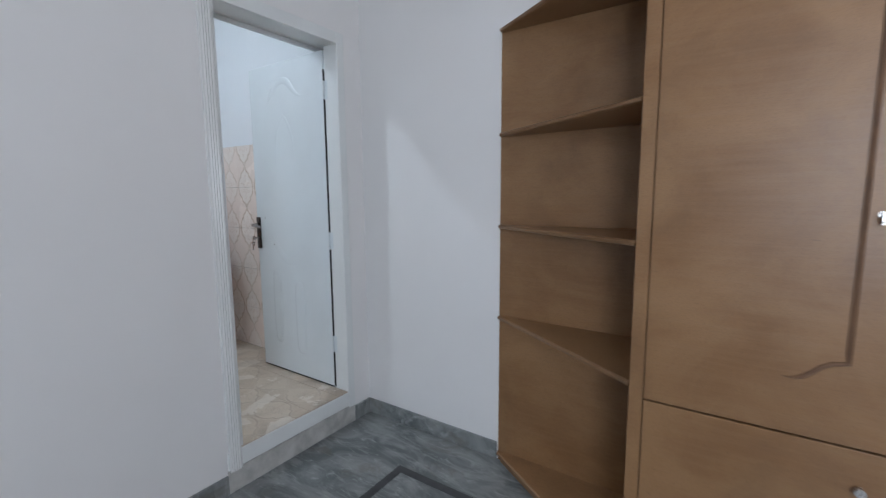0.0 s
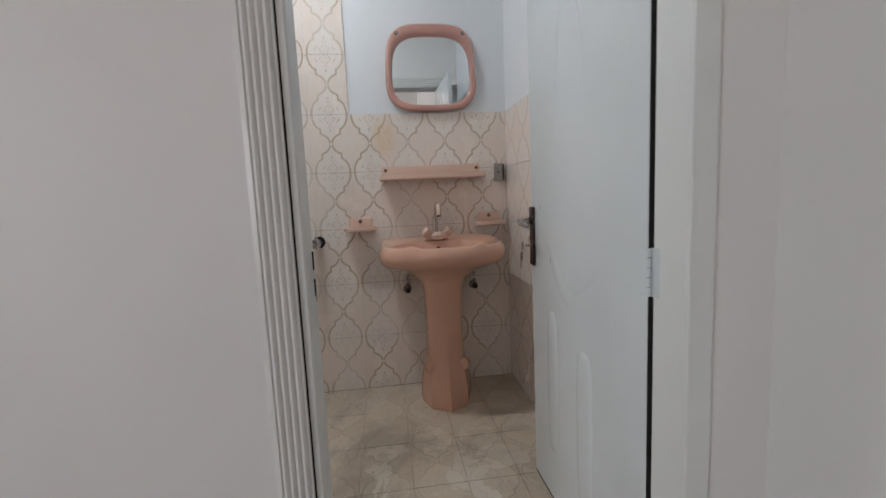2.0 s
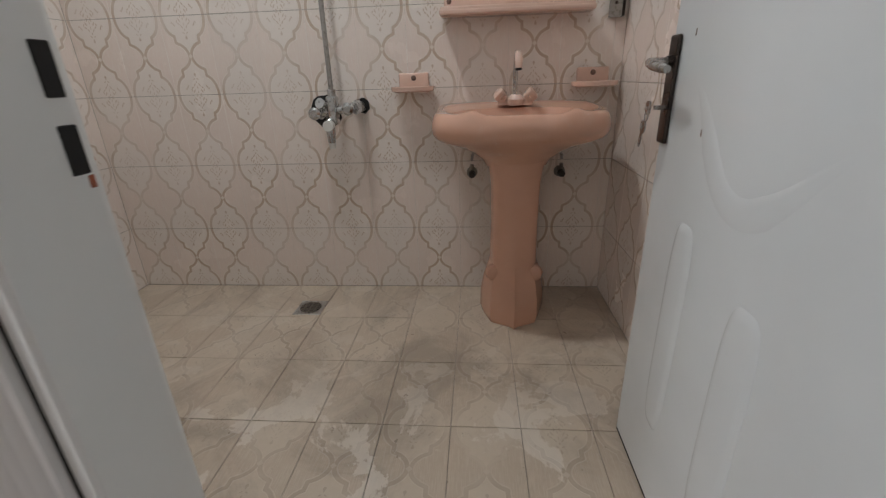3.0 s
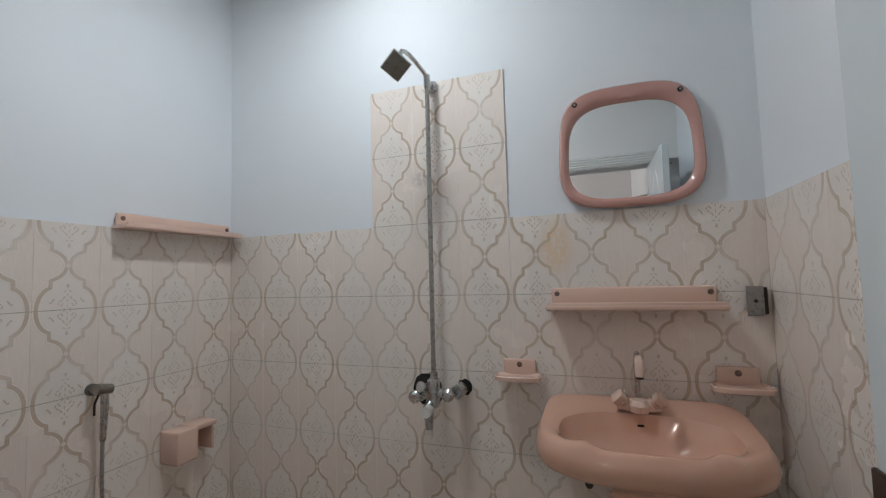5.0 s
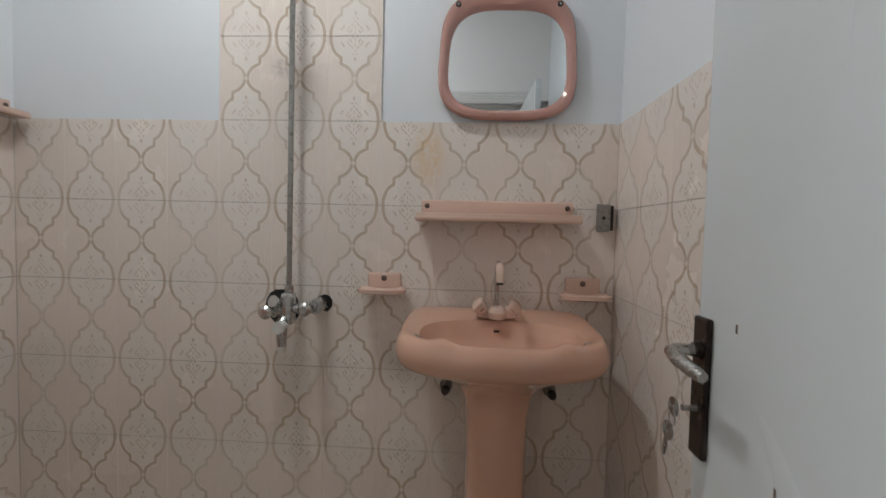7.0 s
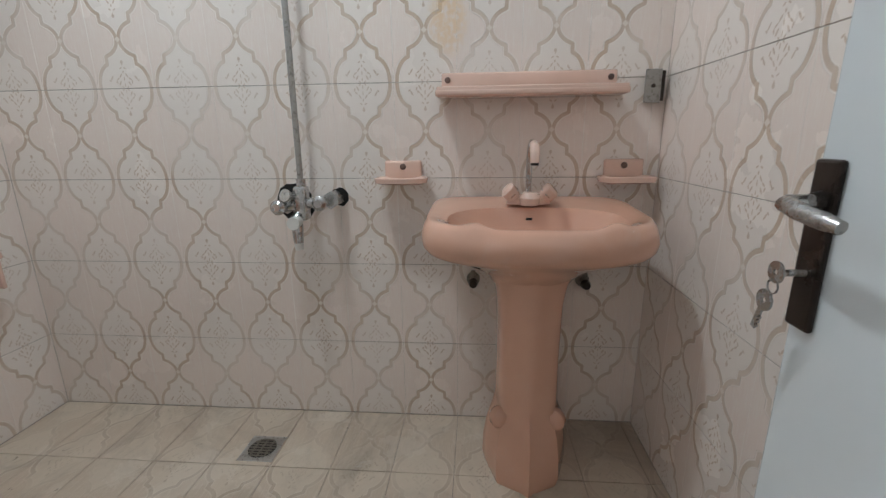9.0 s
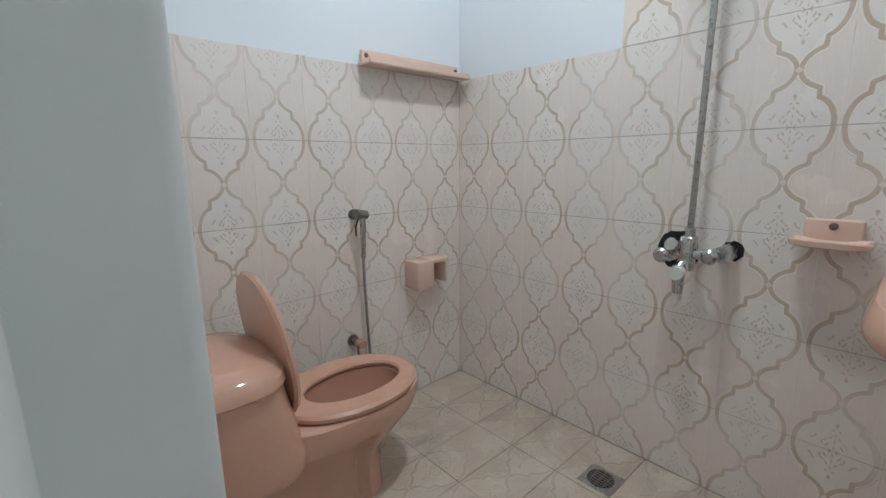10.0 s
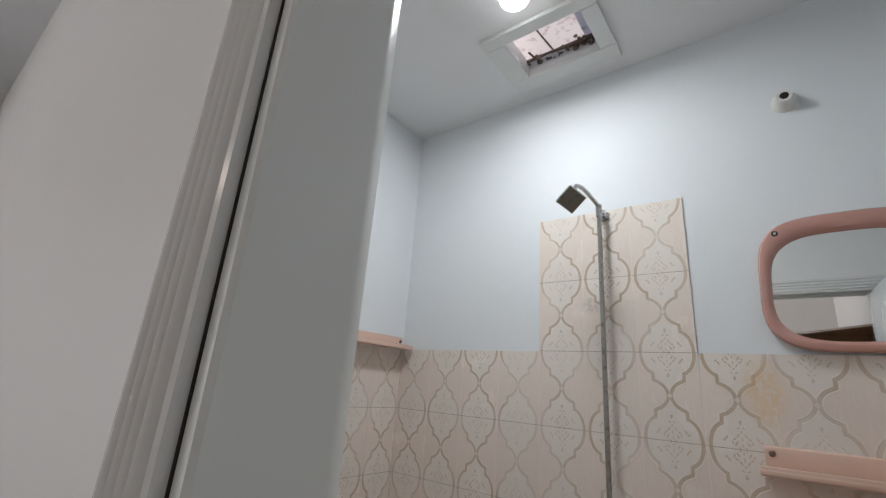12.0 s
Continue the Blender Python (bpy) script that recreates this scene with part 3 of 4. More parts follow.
part("top_moulding", ridge(bz((1.06, 1.715), (1.13, 1.75), (1.14, 1.84), (1.235, 1.84)) + bz((1.235, 1.84), (1.33, 1.84), (1.32, 1.72), (1.45, 1.73))[1:], 0.011, 0.15), M_DOOR, leaf, smooth=True)
part("top_moulding", ridge(bz((1.14, 1.20), (1.14, 1.48), (1.15, 1.56), (1.23, 1.64)) + bz((1.23, 1.64), (1.31, 1.56), (1.33, 1.48), (1.33, 1.20))[1:], 0.005), M_DOOR, leaf, smooth=True)
part("middle_moulding", ridge(bz((1.03, 0.93), (1.10, 0.90), (1.13, 0.75), (1.23, 0.745)) + bz((1.23, 0.745), (1.30, 0.745), (1.34, 0.80), (1.44, 0.885))[1:], 0.014, 0.075), M_DOOR, leaf, smooth=True)
for _x0, _x1, _z0, _z1 in ((1.045, 1.135, 0.19, 0.68), (1.265, 1.365, 0.15, 0.62)):
    _b = loft([dict(cx=(_x0 + _x1) / 2, cy=(_z0 + _z1) / 2, z=_d, rx=(_x1 - _x0) / 2 - _i, ry=(_z1 - _z0) / 2 - _i, e=4) for _d, _i in ((-0.004, 0.0), (0.0005, 0.002), (0.0042, 0.011), (0.0048, 0.020))], 44)
    bmesh.ops.transform(_b, matrix=Matrix(((1, 0, 0, 0), (0, 0, -1, LY0), (0, 1, 0, 0), (0, 0, 0, 1))), verts=_b.verts)
    part("lower_panel", _b, M_DOOR, leaf, smooth=True)
# black strip on the leaf's end: the hinge gap's shade put into colour
part("hinge_gap_shade", box(LX1, LX1 + 0.0015, LY0 + 0.0015, LY1 - 0.001, LZ0, LZ1 - 0.10), M_BLACK, leaf, "black strip for the shade in the hinge gap")
for _x, _z in ((0.996, 1.008), (1.079, 0.84)):
    part("paint_chip", box(_x, _x + 0.004, LY0 - 0.0004, LY0 + 0.001, _z, _z + 0.012, 0.0001, 1), M_RUST, leaf, "small chip in the paint")
# black strip below the leaf, coloured in place of the gap's shade
part("bottom_gap_shade", box(LX0 + 0.002, LX1 - 0.002, LY0 + 0.001, LY1 - 0.001, LZ0 - 0.006, LZ0), M_BLACK, leaf, "black strip for the shade under the leaf")
part("lock_edge", box(LX0 - 0.0012, LX0 + 0.004, LY0 + 0.008, LY1 - 0.008, 0.80, 1.04), M_STEEL, leaf)

handle = part("handle_plate", box(0.908, 0.948, LY0 - 0.009, LY0, 0.808, 1.016, 0.004), M_BRONZE, door, "dark bronze handle plate")
part("lever", tube([(0.928, LY0 - 0.006, 0.967), (0.928, LY0 - 0.045, 0.967), (0.935, LY0 - 0.052, 0.966), (0.960, LY0 - 0.054, 0.962), (0.994, LY0 - 0.052, 0.957), (1.014, LY0 - 0.048, 0.953)],
                   [0.009, 0.009, 0.0095, 0.0105, 0.010, 0.0075], 12), M_NICKEL, handle, "worn metal lever", True)
part("collar", rod((0.928, LY0 - 0.008, 0.967), (0.928, LY0 - 0.018, 0.967), 0.0135, 0.011), M_BRONZE, handle, smooth=True)
part("key", tube([(0.928, LY0 - 0.004, 0.880), (0.928, LY0 - 0.030, 0.880)], 0.0045, 8), M_NICKEL, handle)


def flat_disc(c, r, t, hole=0.0):
    b = bmesh.new()
    n = 18
    rings = []
    for rr, yy in ((r, -t), (r, t), (max(hole, 0.001), t), (max(hole, 0.001), -t)):
        rings.append([b.verts.new((c[0] + rr * math.cos(2 * math.pi * k / n), c[1] + yy, c[2] + rr * math.sin(2 * math.pi * k / n))) for k in range(n)])
    skin(b, rings, closed=True)
    return b


part("key_bow", flat_disc((0.925, LY0 - 0.040, 0.880), 0.014, 0.0012, 0.004), M_NICKEL, handle)
part("key_ring", flat_disc((0.926, LY0 - 0.042, 0.862), 0.010, 0.0009, 0.0085), M_NICKEL, handle)
_b = flat_disc((0, 0, -0.022), 0.0145, 0.0013, 0.004)
_b = box(-0.004, 0.004, -0.0012, 0.0012, -0.066, -0.034, bm=_b)
for _z in (-0.062, -0.055, -0.049):
    _b = box(0.003, 0.0065, -0.0012, 0.0012, _z, _z + 0.004, bm=_b)
spare = part("spare_key", _b, M_NICKEL, handle)
spare.matrix_world = Matrix.Translation((0.924, LY0 - 0.043, 0.862)) @ Matrix.Rotation(radians(17), 4, "Y")
part("tower_bolt", rod((1.0, LY1 + 0.008, 1.86), (1.12, LY1 + 0.008, 1.86), 0.006, bm=box(0.98, 1.13, LY1, LY1 + 0.003, 1.845, 1.875, bm=rod((1.05, LY1 + 0.006, 1.86), (1.05, LY1 + 0.035, 1.86), 0.005))), M_STEEL, door, "steel tower bolt")
for _z in (0.275, 0.893, 1.735):
    hinge = part("hinge", box(LX1 - 0.038, LX1 - 0.002, LY0 - 0.0014, LY0 + 0.001, _z - 0.05, _z + 0.05, 0.001, 1), M_DOOR, door, "white painted butt hinge")
    part("hinge_leaf", box(LX1 + 0.004, LX1 + 0.030, LY0 + 0.0048, LY0 + 0.0085, _z - 0.05, _z + 0.05), M_DOOR, hinge)
    for _k in range(5):
        part("knuckle", rod((LX1 + 0.006, LY0 - 0.002, _z - 0.05 + 0.02 * _k + 0.001), (LX1 + 0.006, LY0 - 0.002, _z - 0.05 + 0.02 * _k + 0.019), 0.0045, n=10), M_DOOR, hinge, smooth=True)


# ---- bathroom fixtures ----
def screw(at, axis, parent, r=0.0095):
    part("screw", dome(at, r, 0.006, axis), M_SCREW, parent, smooth=True)


BY = 1.852
basin = thing("pedestal_basin", (0.22, BY, 0), "pink ceramic pedestal washbasin against the tiled wall", "washbasin")


def basin_rim(x, y):
    """The lip is lower in front between two small lobes, and rises to the back."""
    u = abs(y - BY) / 0.30
    front = ease(x, 0.30, 0.40)
    lobe = 0.012 * math.exp(-((u - 0.54) / 0.085) ** 2)
    dip = 0.004 * (1 - ease(u, 0.36, 0.52))
    return 0.838 + 0.016 * max(0.0, (0.30 - x) / 0.30) + front * (lobe - dip)


_lv = [dict(cx=0.20, cy=BY, z=0.640, rx=0.13, ry=0.118, e=2.6), dict(cx=0.205, cy=BY, z=0.668, rx=0.145, ry=0.135, e=2.6), dict(cx=0.215, cy=BY, z=0.700, rx=0.178, ry=0.185, e=2.6),
       dict(cx=0.228, cy=BY, z=0.726, rx=0.212, ry=0.245, e=2.7), dict(cx=0.238, cy=BY, z=0.742, rx=0.236, ry=0.288, e=2.9), dict(cx=0.245, cy=BY, z=0.754, rx=0.248, ry=0.301, e=3.0),
       dict(cx=0.248, cy=BY, z=0.768, rx=0.256, ry=0.309, e=3.0), dict(cx=0.248, cy=BY, z=0.788, rx=0.260, ry=0.312, e=3.0), dict(cx=0.248, cy=BY, z=0.808, rx=0.257, ry=0.309, e=3.0),
       dict(cx=0.246, cy=BY, z=lambda x, y: basin_rim(x, y) - 0.010, rx=0.248, ry=0.303, e=3.0), dict(cx=0.244, cy=BY, z=basin_rim, rx=0.240, ry=0.295, e=3.0),
       dict(cx=0.252, cy=BY, z=lambda x, y: basin_rim(x, y) + 0.002, rx=0.224, ry=0.282, e=2.9), dict(cx=0.262, cy=BY, z=lambda x, y: basin_rim(x, y) - 0.003, rx=0.200, ry=0.262, e=2.8), dict(cx=0.296, cy=BY, z=lambda x, y: basin_rim(x, y) - 0.010, rx=0.156, ry=0.240, e=2.7), dict(cx=0.297, cy=BY, z=0.812, rx=0.148, ry=0.231, e=2.6),
       dict(cx=0.296, cy=BY, z=0.785, rx=0.141, ry=0.218, e=2.5), dict(cx=0.290, cy=BY, z=0.74, rx=0.115, ry=0.165, e=2.4), dict(cx=0.285, cy=BY, z=0.705, rx=0.06, ry=0.08, e=2.1),
       dict(cx=0.282, cy=BY, z=0.700, rx=0.018, ry=0.018, e=2)]
for _d in _lv:
    _d["xmin"] = 0.004
    if _d["ry"] > 0.27:
        _d["e2"] = 6
bowl = part("bowl", loft(_lv, 72), M_PINK, basin, smooth=True)
part("waste", rod((0.282, BY, 0.699), (0.282, BY, 0.7035), 0.020), M_CHROME, bowl)
part("overflow_slot", box(0.150, 0.156, BY - 0.010, BY + 0.010, 0.800, 0.807, 0.002, 1), M_BLACK, bowl)
def facet(lv, n=40):
    """Pedestal skin with a ridge down the front and eight soft facets on its foot."""
    b = bmesh.new()
    rows = []
    for z, cx, rx, ry, ridge in lv:
        row = []
        for k in range(n):
            a = 2 * math.pi * k / n
            w = a % (math.pi / 4) - math.pi / 8
            r = (math.cos(math.pi / 8) / math.cos(w)) ** (0.9 if ridge else 0.35)
            c, q = math.cos(a), math.sin(a)
            sq = 1 if ridge else (abs(c) ** 3.2 + abs(q) ** 3.2) ** (-1 / 3.2)
            row.append(b.verts.new((cx + rx * r * c * sq + (0.010 * ridge if k == 0 else 0), BY + ry * r * q * sq, z)))
        rows.append(row)
    skin(b, rows)
    return b


_ped = facet(((0.0, 0.225, 0.150, 0.126, 1), (0.03, 0.225, 0.158, 0.134, 1), (0.10, 0.225, 0.154, 0.132, 1), (0.165, 0.225, 0.142, 0.122, 1), (0.200, 0.224, 0.130, 0.112, 0.8), (0.232, 0.223, 0.120, 0.102, 0.5),
              (0.262, 0.222, 0.112, 0.096, 0), (0.42, 0.222, 0.110, 0.094, 0), (0.58, 0.220, 0.112, 0.098, 0), (0.64, 0.220, 0.119, 0.108, 0), (0.668, 0.220, 0.125, 0.118, 0)))
pedestal = part("pedestal", _ped, M_PINK, basin, smooth=True)
# carved scrolls where the shaft meets the foot
for _s in (-1, 1):
    _b = loft([dict(cx=0, cy=0, z=_z, rx=_r, ry=_r, e=2) for _z, _r in ((-0.030, 0.012), (-0.024, 0.024), (-0.008, 0.034), (0.010, 0.035), (0.024, 0.024), (0.029, 0.010))], 24)
    bmesh.ops.transform(_b, matrix=Matrix.Translation((0.292, BY + _s * 0.082, 0.212)) @ Matrix.Rotation(radians(90), 4, "Y") @ Matrix.Rotation(radians(_s * 30), 4, "X"), verts=_b.verts)
    part("scroll", _b, M_PINK, pedestal, smooth=True)

tap = thing("basin_mixer_tap", (0.115, BY, 0.85), "cream ceramic and chrome two-handled basin mixer tap", "tap")
part("body", loft([dict(cx=0.118, cy=BY, z=0.846, rx=0.030, ry=0.068, e=2.2), dict(cx=0.118, cy=BY, z=0.862, rx=0.030, ry=0.064, e=2.2), dict(cx=0.118, cy=BY, z=0.874, rx=0.018, ry=0.046, e=2)], 28), M_TAPW, tap, smooth=True)
part("boss", loft([dict(cx=0.146, cy=BY, z=0.846, rx=0.030, ry=0.028, e=2), dict(cx=0.148, cy=BY, z=0.868, rx=0.033, ry=0.031, e=2), dict(cx=0.148, cy=BY, z=0.884, rx=0.022, ry=0.020, e=2)], 24), M_TAPW, tap, smooth=True)
part("spout", tube([(0.105, BY, 0.87), (0.105, BY, 0.985), (0.112, BY, 1.005), (0.128, BY, 1.022), (0.155, BY, 1.030), (0.185, BY, 1.028), (0.208, BY, 1.018)], 0.009, 12), M_CHROME, tap, smooth=True)
spout_end = part("spout_end", tube([(0.196, BY, 1.024), (0.218, BY, 1.018), (0.230, BY, 0.998), (0.232, BY, 0.975)], [0.012, 0.0135, 0.0135, 0.0125], 14), M_TAPW, tap, "cream plastic spout end", True)
part("aerator", rod((0.232, BY, 0.976), (0.2325, BY, 0.968), 0.011), M_BLACK, spout_end)
for _s in (-1, 1):
    knob = part("knob", loft([dict(cx=0, cy=0, z=0.0, rx=0.016, ry=0.016, e=2), dict(cx=0, cy=0, z=0.012, rx=0.021, ry=0.021, e=4), dict(cx=0, cy=0, z=0.036, rx=0.023, ry=0.023, e=4), dict(cx=0, cy=0, z=0.043, rx=0.016, ry=0.016, e=3)], 20), M_TAPW, tap, smooth=True)
    knob.matrix_world = Matrix.Translation((0.135, BY + _s * 0.040, 0.868)) @ Euler((radians(-_s * 48), radians(16), 0)).to_matrix().to_4x4()
    part("ring", rod((0.138, BY + _s * 0.050, 0.878), (0.139, BY + _s * 0.053, 0.881), 0.0225, n=20), M_CHROME, tap)

for _y, _hx in ((1.683, 1.735), (2.060, 1.99)):
    valve = thing("angle_valve", (0.0, _y, 0.562), "old dark metal angle valve with hose under the basin", "valve", "angle valves under the basin")
    part("body", rod((0.0, _y, 0.562), (0.055, _y, 0.562), 0.011, bm=rod((0.0, _y, 0.562), (0.006, _y, 0.562), 0.024)), M_DRAIN, valve, smooth=True)
    part("handle", rod((0.052, _y, 0.562), (0.072, _y, 0.562), 0.017, 0.013), M_BRONZE, valve, smooth=True)
    part("outlet", rod((0.04, _y, 0.562), (0.04, _y, 0.602), 0.008), M_DRAIN, valve, smooth=True)
    part("hose", tube(bez((0.04, _y, 0.62), (0.05, _y, 0.69), (0.08, _hx, 0.62), (0.10, _hx, 0.72)), 0.006, 8), M_HOSE, valve, smooth=True)


def ledge(name, label, length, lip, depth=0.115, back=0.062):
    """A ceramic wall shelf made along +x from the origin, standing out along +y; z 0 is its top of back."""
    t = thing(name, (0, 0, 0), label, "shelf")
    part("back", box(0.012, length - 0.012, 0, 0.018, -back, 0, 0.007, 3), M_PINKP, t, smooth=True)
    part("ledge", box(0, length, 0, depth, -back - lip, -back + 0.004, 0.006, 3), M_PINKP, t, smooth=True)
    part("front_lip", box(0.004, length - 0.004, depth - 0.012, depth - 0.001, -back - lip + 0.003, -back + 0.012, 0.004, 2), M_PINKP, t, smooth=True)
    for sx in (0.032, length - 0.032):
        screw((sx, 0.017, -0.022), (0, 1, 0), t)
    return t


shelf = ledge("ceramic_shelf", "pale pink ceramic shelf screwed to tiles above the basin", 0.565, 0.016)
shelf.matrix_world = Matrix.Translation((0.0, 2.132, 1.243)) @ Matrix.Rotation(radians(-90), 4, "Z")
side_shelf = ledge("ceramic_shelf", "pale pink ceramic shelf at the top of the tiles", 0.562, 0.012, 0.088, 0.054)
side_shelf.matrix_world = Matrix.Translation((0.012, 0.0, 1.582))


def soap_dish(y):
    t = thing("soap_dish", (0, 0, 0), "pink ceramic soap dish screwed to the tiles", "soap dish", "soap dishes beside the basin")
    part("back", box(0, 0.016, -0.062, 0.062, 0.0, 0.062, 0.007, 3), M_PINKP, t, smooth=True)
    part("tray", loft([dict(cx=0.044, cy=0, z=-0.012, rx=0.040, ry=0.072, e=3.4), dict(cx=0.050, cy=0, z=-0.006, rx=0.049, ry=0.084, e=3.6), dict(cx=0.050, cy=0, z=0.008, rx=0.050, ry=0.088, e=3.6), dict(cx=0.050, cy=0, z=0.011, rx=0.047, ry=0.085, e=3.6),
                       dict(cx=0.052, cy=0, z=0.010, rx=0.041, ry=0.078, e=3.4), dict(cx=0.052, cy=0, z=0.001, rx=0.035, ry=0.070, e=3)], 36), M_PINKP, t, smooth=True)
    screw((0.015, 0.0, 0.042), (1, 0, 0), t, 0.0105)
    t.matrix_world = Matrix.Translation((0.0, y, 0.912))
    return t


soap_dish(1.447)
soap_dish(2.163)

# mirror with its moulded frame
mirror = thing("wall_mirror", (0, 1.872, 1.753), "rounded mirror in a rose pink plastic frame", "mirror")


def mirror_ring(b, x, fy, fz, e, drop=0.0, n=72):
    out = []
    for k in range(n):
        a = 2 * math.pi * k / n
        c, s = math.cos(a), math.sin(a)
        yy = fy * math.copysign(abs(c) ** (2 / e), c)
        zz = fz * math.copysign(abs(s) ** (2 / e), s)
        yy *= 1 - 0.05 * zz / fz
        out.append(b.verts.new((x, 1.872 + yy, 1.753 + drop + zz)))
    return out


_b = bmesh.new()
skin(_b, [mirror_ring(_b, *v) for v in ((0.0, .240, .222, 3.6), (0.020, .241, .224, 3.6), (0.030, .235, .218, 3.6), (0.033, .226, .203, 3.5, -.006), (0.030, .217, .186, 3.4, -.014), (0.020, .210, .178, 3.3, -.016), (0.018, .207, .175, 3.3, -.016), (0.008, .207, .175, 3.3, -.016), (0.0, .209, .176, 3.3, -.016))], closed=True)
part("frame", _b, M_ROSE, mirror, smooth=True)
_b = bmesh.new()
skin(_b, [mirror_ring(_b, _x, .210, .177, 3.3, -.016) for _x in (0.006, 0.012)])
for _v in _b.verts:
    _v.co.x += (_v.co.z - 1.737) * 0.021
part("glass", _b, M_MIRROR, mirror, "silvered mirror glass")
for _y in (1.695, 2.047):
    part("screw_hole", rod((0.0280, _y, 1.924), (0.0352, _y, 1.924), 0.0095, n=18), M_BLACK, mirror, "dark screw hole")
    part("screw", dome((0.0352, _y, 1.924), 0.0042, 0.002, (1, 0, 0)), M_STEEL, mirror)

# switch box with a steel plate
switch = thing("wall_switch", (0, 2.213, 1.19), "dark steel switch plate on a surface box", "switch")
part("box", box(0.0, 0.034, 2.208, 2.256, 1.146, 1.234, 0.003), M_BRONZE, switch)
part("plate", box(0.034, 0.037, 2.196, 2.244, 1.142, 1.238, 0.001, 1), M_PLATE, switch)
part("button", rod((0.037, 2.220, 1.19), (0.041, 2.220, 1.19), 0.006), M_BRONZE, switch)

# shower: broken-out holes, mixer, riser and head
shower = thing("shower_mixer", (0.07, 1.13, 0.84), "old chrome shower mixer with riser pipe and square head", "shower")
for _cy, _cz, _r, _sd in ((1.062, 0.834, 0.070, 3), (1.220, 0.852, 0.034, 7)):
    _rr = random.Random(_sd)
    _b = bmesh.new()
    _ring = [(_r * _rr.uniform(0.78, 1.08) * math.cos(2 * math.pi * k / 16), _r * _rr.uniform(0.85, 1.1) * math.sin(2 * math.pi * k / 16)) for k in range(16)]
    skin(_b, [[_b.verts.new((x, _cy + u, _cz + v)) for u, v in _ring] for x in (-0.006, 0.0015)])
    tagged(part("wall_hole", _b, M_BLACK), "dark broken hole in the tiles around a pipe", "hole", kind="structure")
_b = rod((0.075, 1.050, 0.832), (0.075, 1.205, 0.848), 0.017)
_b = box(0.052, 0.098, 1.094, 1.136, 0.785, 0.898, 0.009, 3, bm=_b)
body = part("body", _b, M_CHROME, shower, smooth=True)
for _y, _z in ((1.062, 0.834), (1.212, 0.850)):
    part("inlet", rod((-0.004, _y, _z), (0.075, _y, _z), 0.018, bm=rod((0.006, _y, _z), (0.078, _y, _z), 0.027, 0.029, n=6)), M_CHROME, shower, smooth=True)
for _y, _z in ((1.050, 0.832), (1.188, 0.846)):
    part("knob", rod((0.075, _y, _z), (0.120, _y, _z), 0.020, 0.025, bm=rod((0.118, _y, _z), (0.130, _y, _z), 0.025, 0.014)), M_CHROME, shower, smooth=True)
part("diverter", rod((0.075, 1.085, 0.858), (0.115, 1.075, 0.872), 0.017, 0.021), M_CHROME, shower, smooth=True)
part("bath_spout", tube([(0.080, 1.105, 0.805), (0.105, 1.10, 0.785), (0.115, 1.108, 0.765), (0.115, 1.108, 0.715)], [0.021, 0.022, 0.019, 0.015], 14), M_CHROME, shower, smooth=True)
part("spout_tip", rod((0.115, 1.108, 0.716), (0.115, 1.108, 0.692), 0.0150, 0.0135), M_PLASTIC, shower, "white plastic end of the spout", True)
part("spout_knob", rod((0.105, 1.108, 0.785), (0.148, 1.108, 0.785), 0.018, 0.021), M_PLASTIC, shower, "white plastic knob", True)
part("nut", rod((0.072, 1.115, 0.890), (0.072, 1.115, 0.922), 0.0165, n=6), M_CHROME, shower)
part("riser", rod((0.072, 1.115, 0.915), (0.068, 1.118, 2.105), 0.0095), M_PIPE, shower, smooth=True)
part("tee", rod((0.068, 1.118, 2.080), (0.068, 1.118, 2.135), 0.0135, bm=rod((0.0, 1.118, 2.108), (0.068, 1.118, 2.108), 0.0105, bm=rod((0.0, 1.118, 2.108), (0.012, 1.118, 2.108), 0.026))), M_CHROME, shower, smooth=True)
part("arm", tube([(0.068, 1.118, 2.125), (0.085, 1.112, 2.140), (0.16, 1.092, 2.172), (0.20, 1.082, 2.178), (0.225, 1.078, 2.168), (0.240, 1.076, 2.145)], 0.009, 12), M_CHROME, shower, smooth=True)
head = part("head", box(-0.043, 0.043, -0.043, 0.043, -0.006, 0.006, 0.003), M_STEEL, shower, "square brushed steel shower head")
HEAD_POSE = Matrix.Translation((0.262, 1.070, 2.095)) @ Euler((radians(0), radians(-52), radians(28))).to_matrix().to_4x4() @ Matrix.Rotation(radians(38), 4, "Z")
head.matrix_world = HEAD_POSE
nozzles = part("nozzle_plate", box(-0.039, 0.039, -0.039, 0.039, -0.0085, -0.006, 0.001, 1), M_DRAIN, head, "limescaled nozzle plate")
nozzles.matrix_world = HEAD_POSE
part("ball", loft([dict(cx=0.242, cy=1.076, z=2.105, rx=0.012, ry=0.012, e=2), dict(cx=0.242, cy=1.076, z=2.122, rx=0.017, ry=0.017, e=2), dict(cx=0.242, cy=1.076, z=2.140, rx=0.010, ry=0.010, e=2)], 16), M_CHROME, shower, smooth=True)

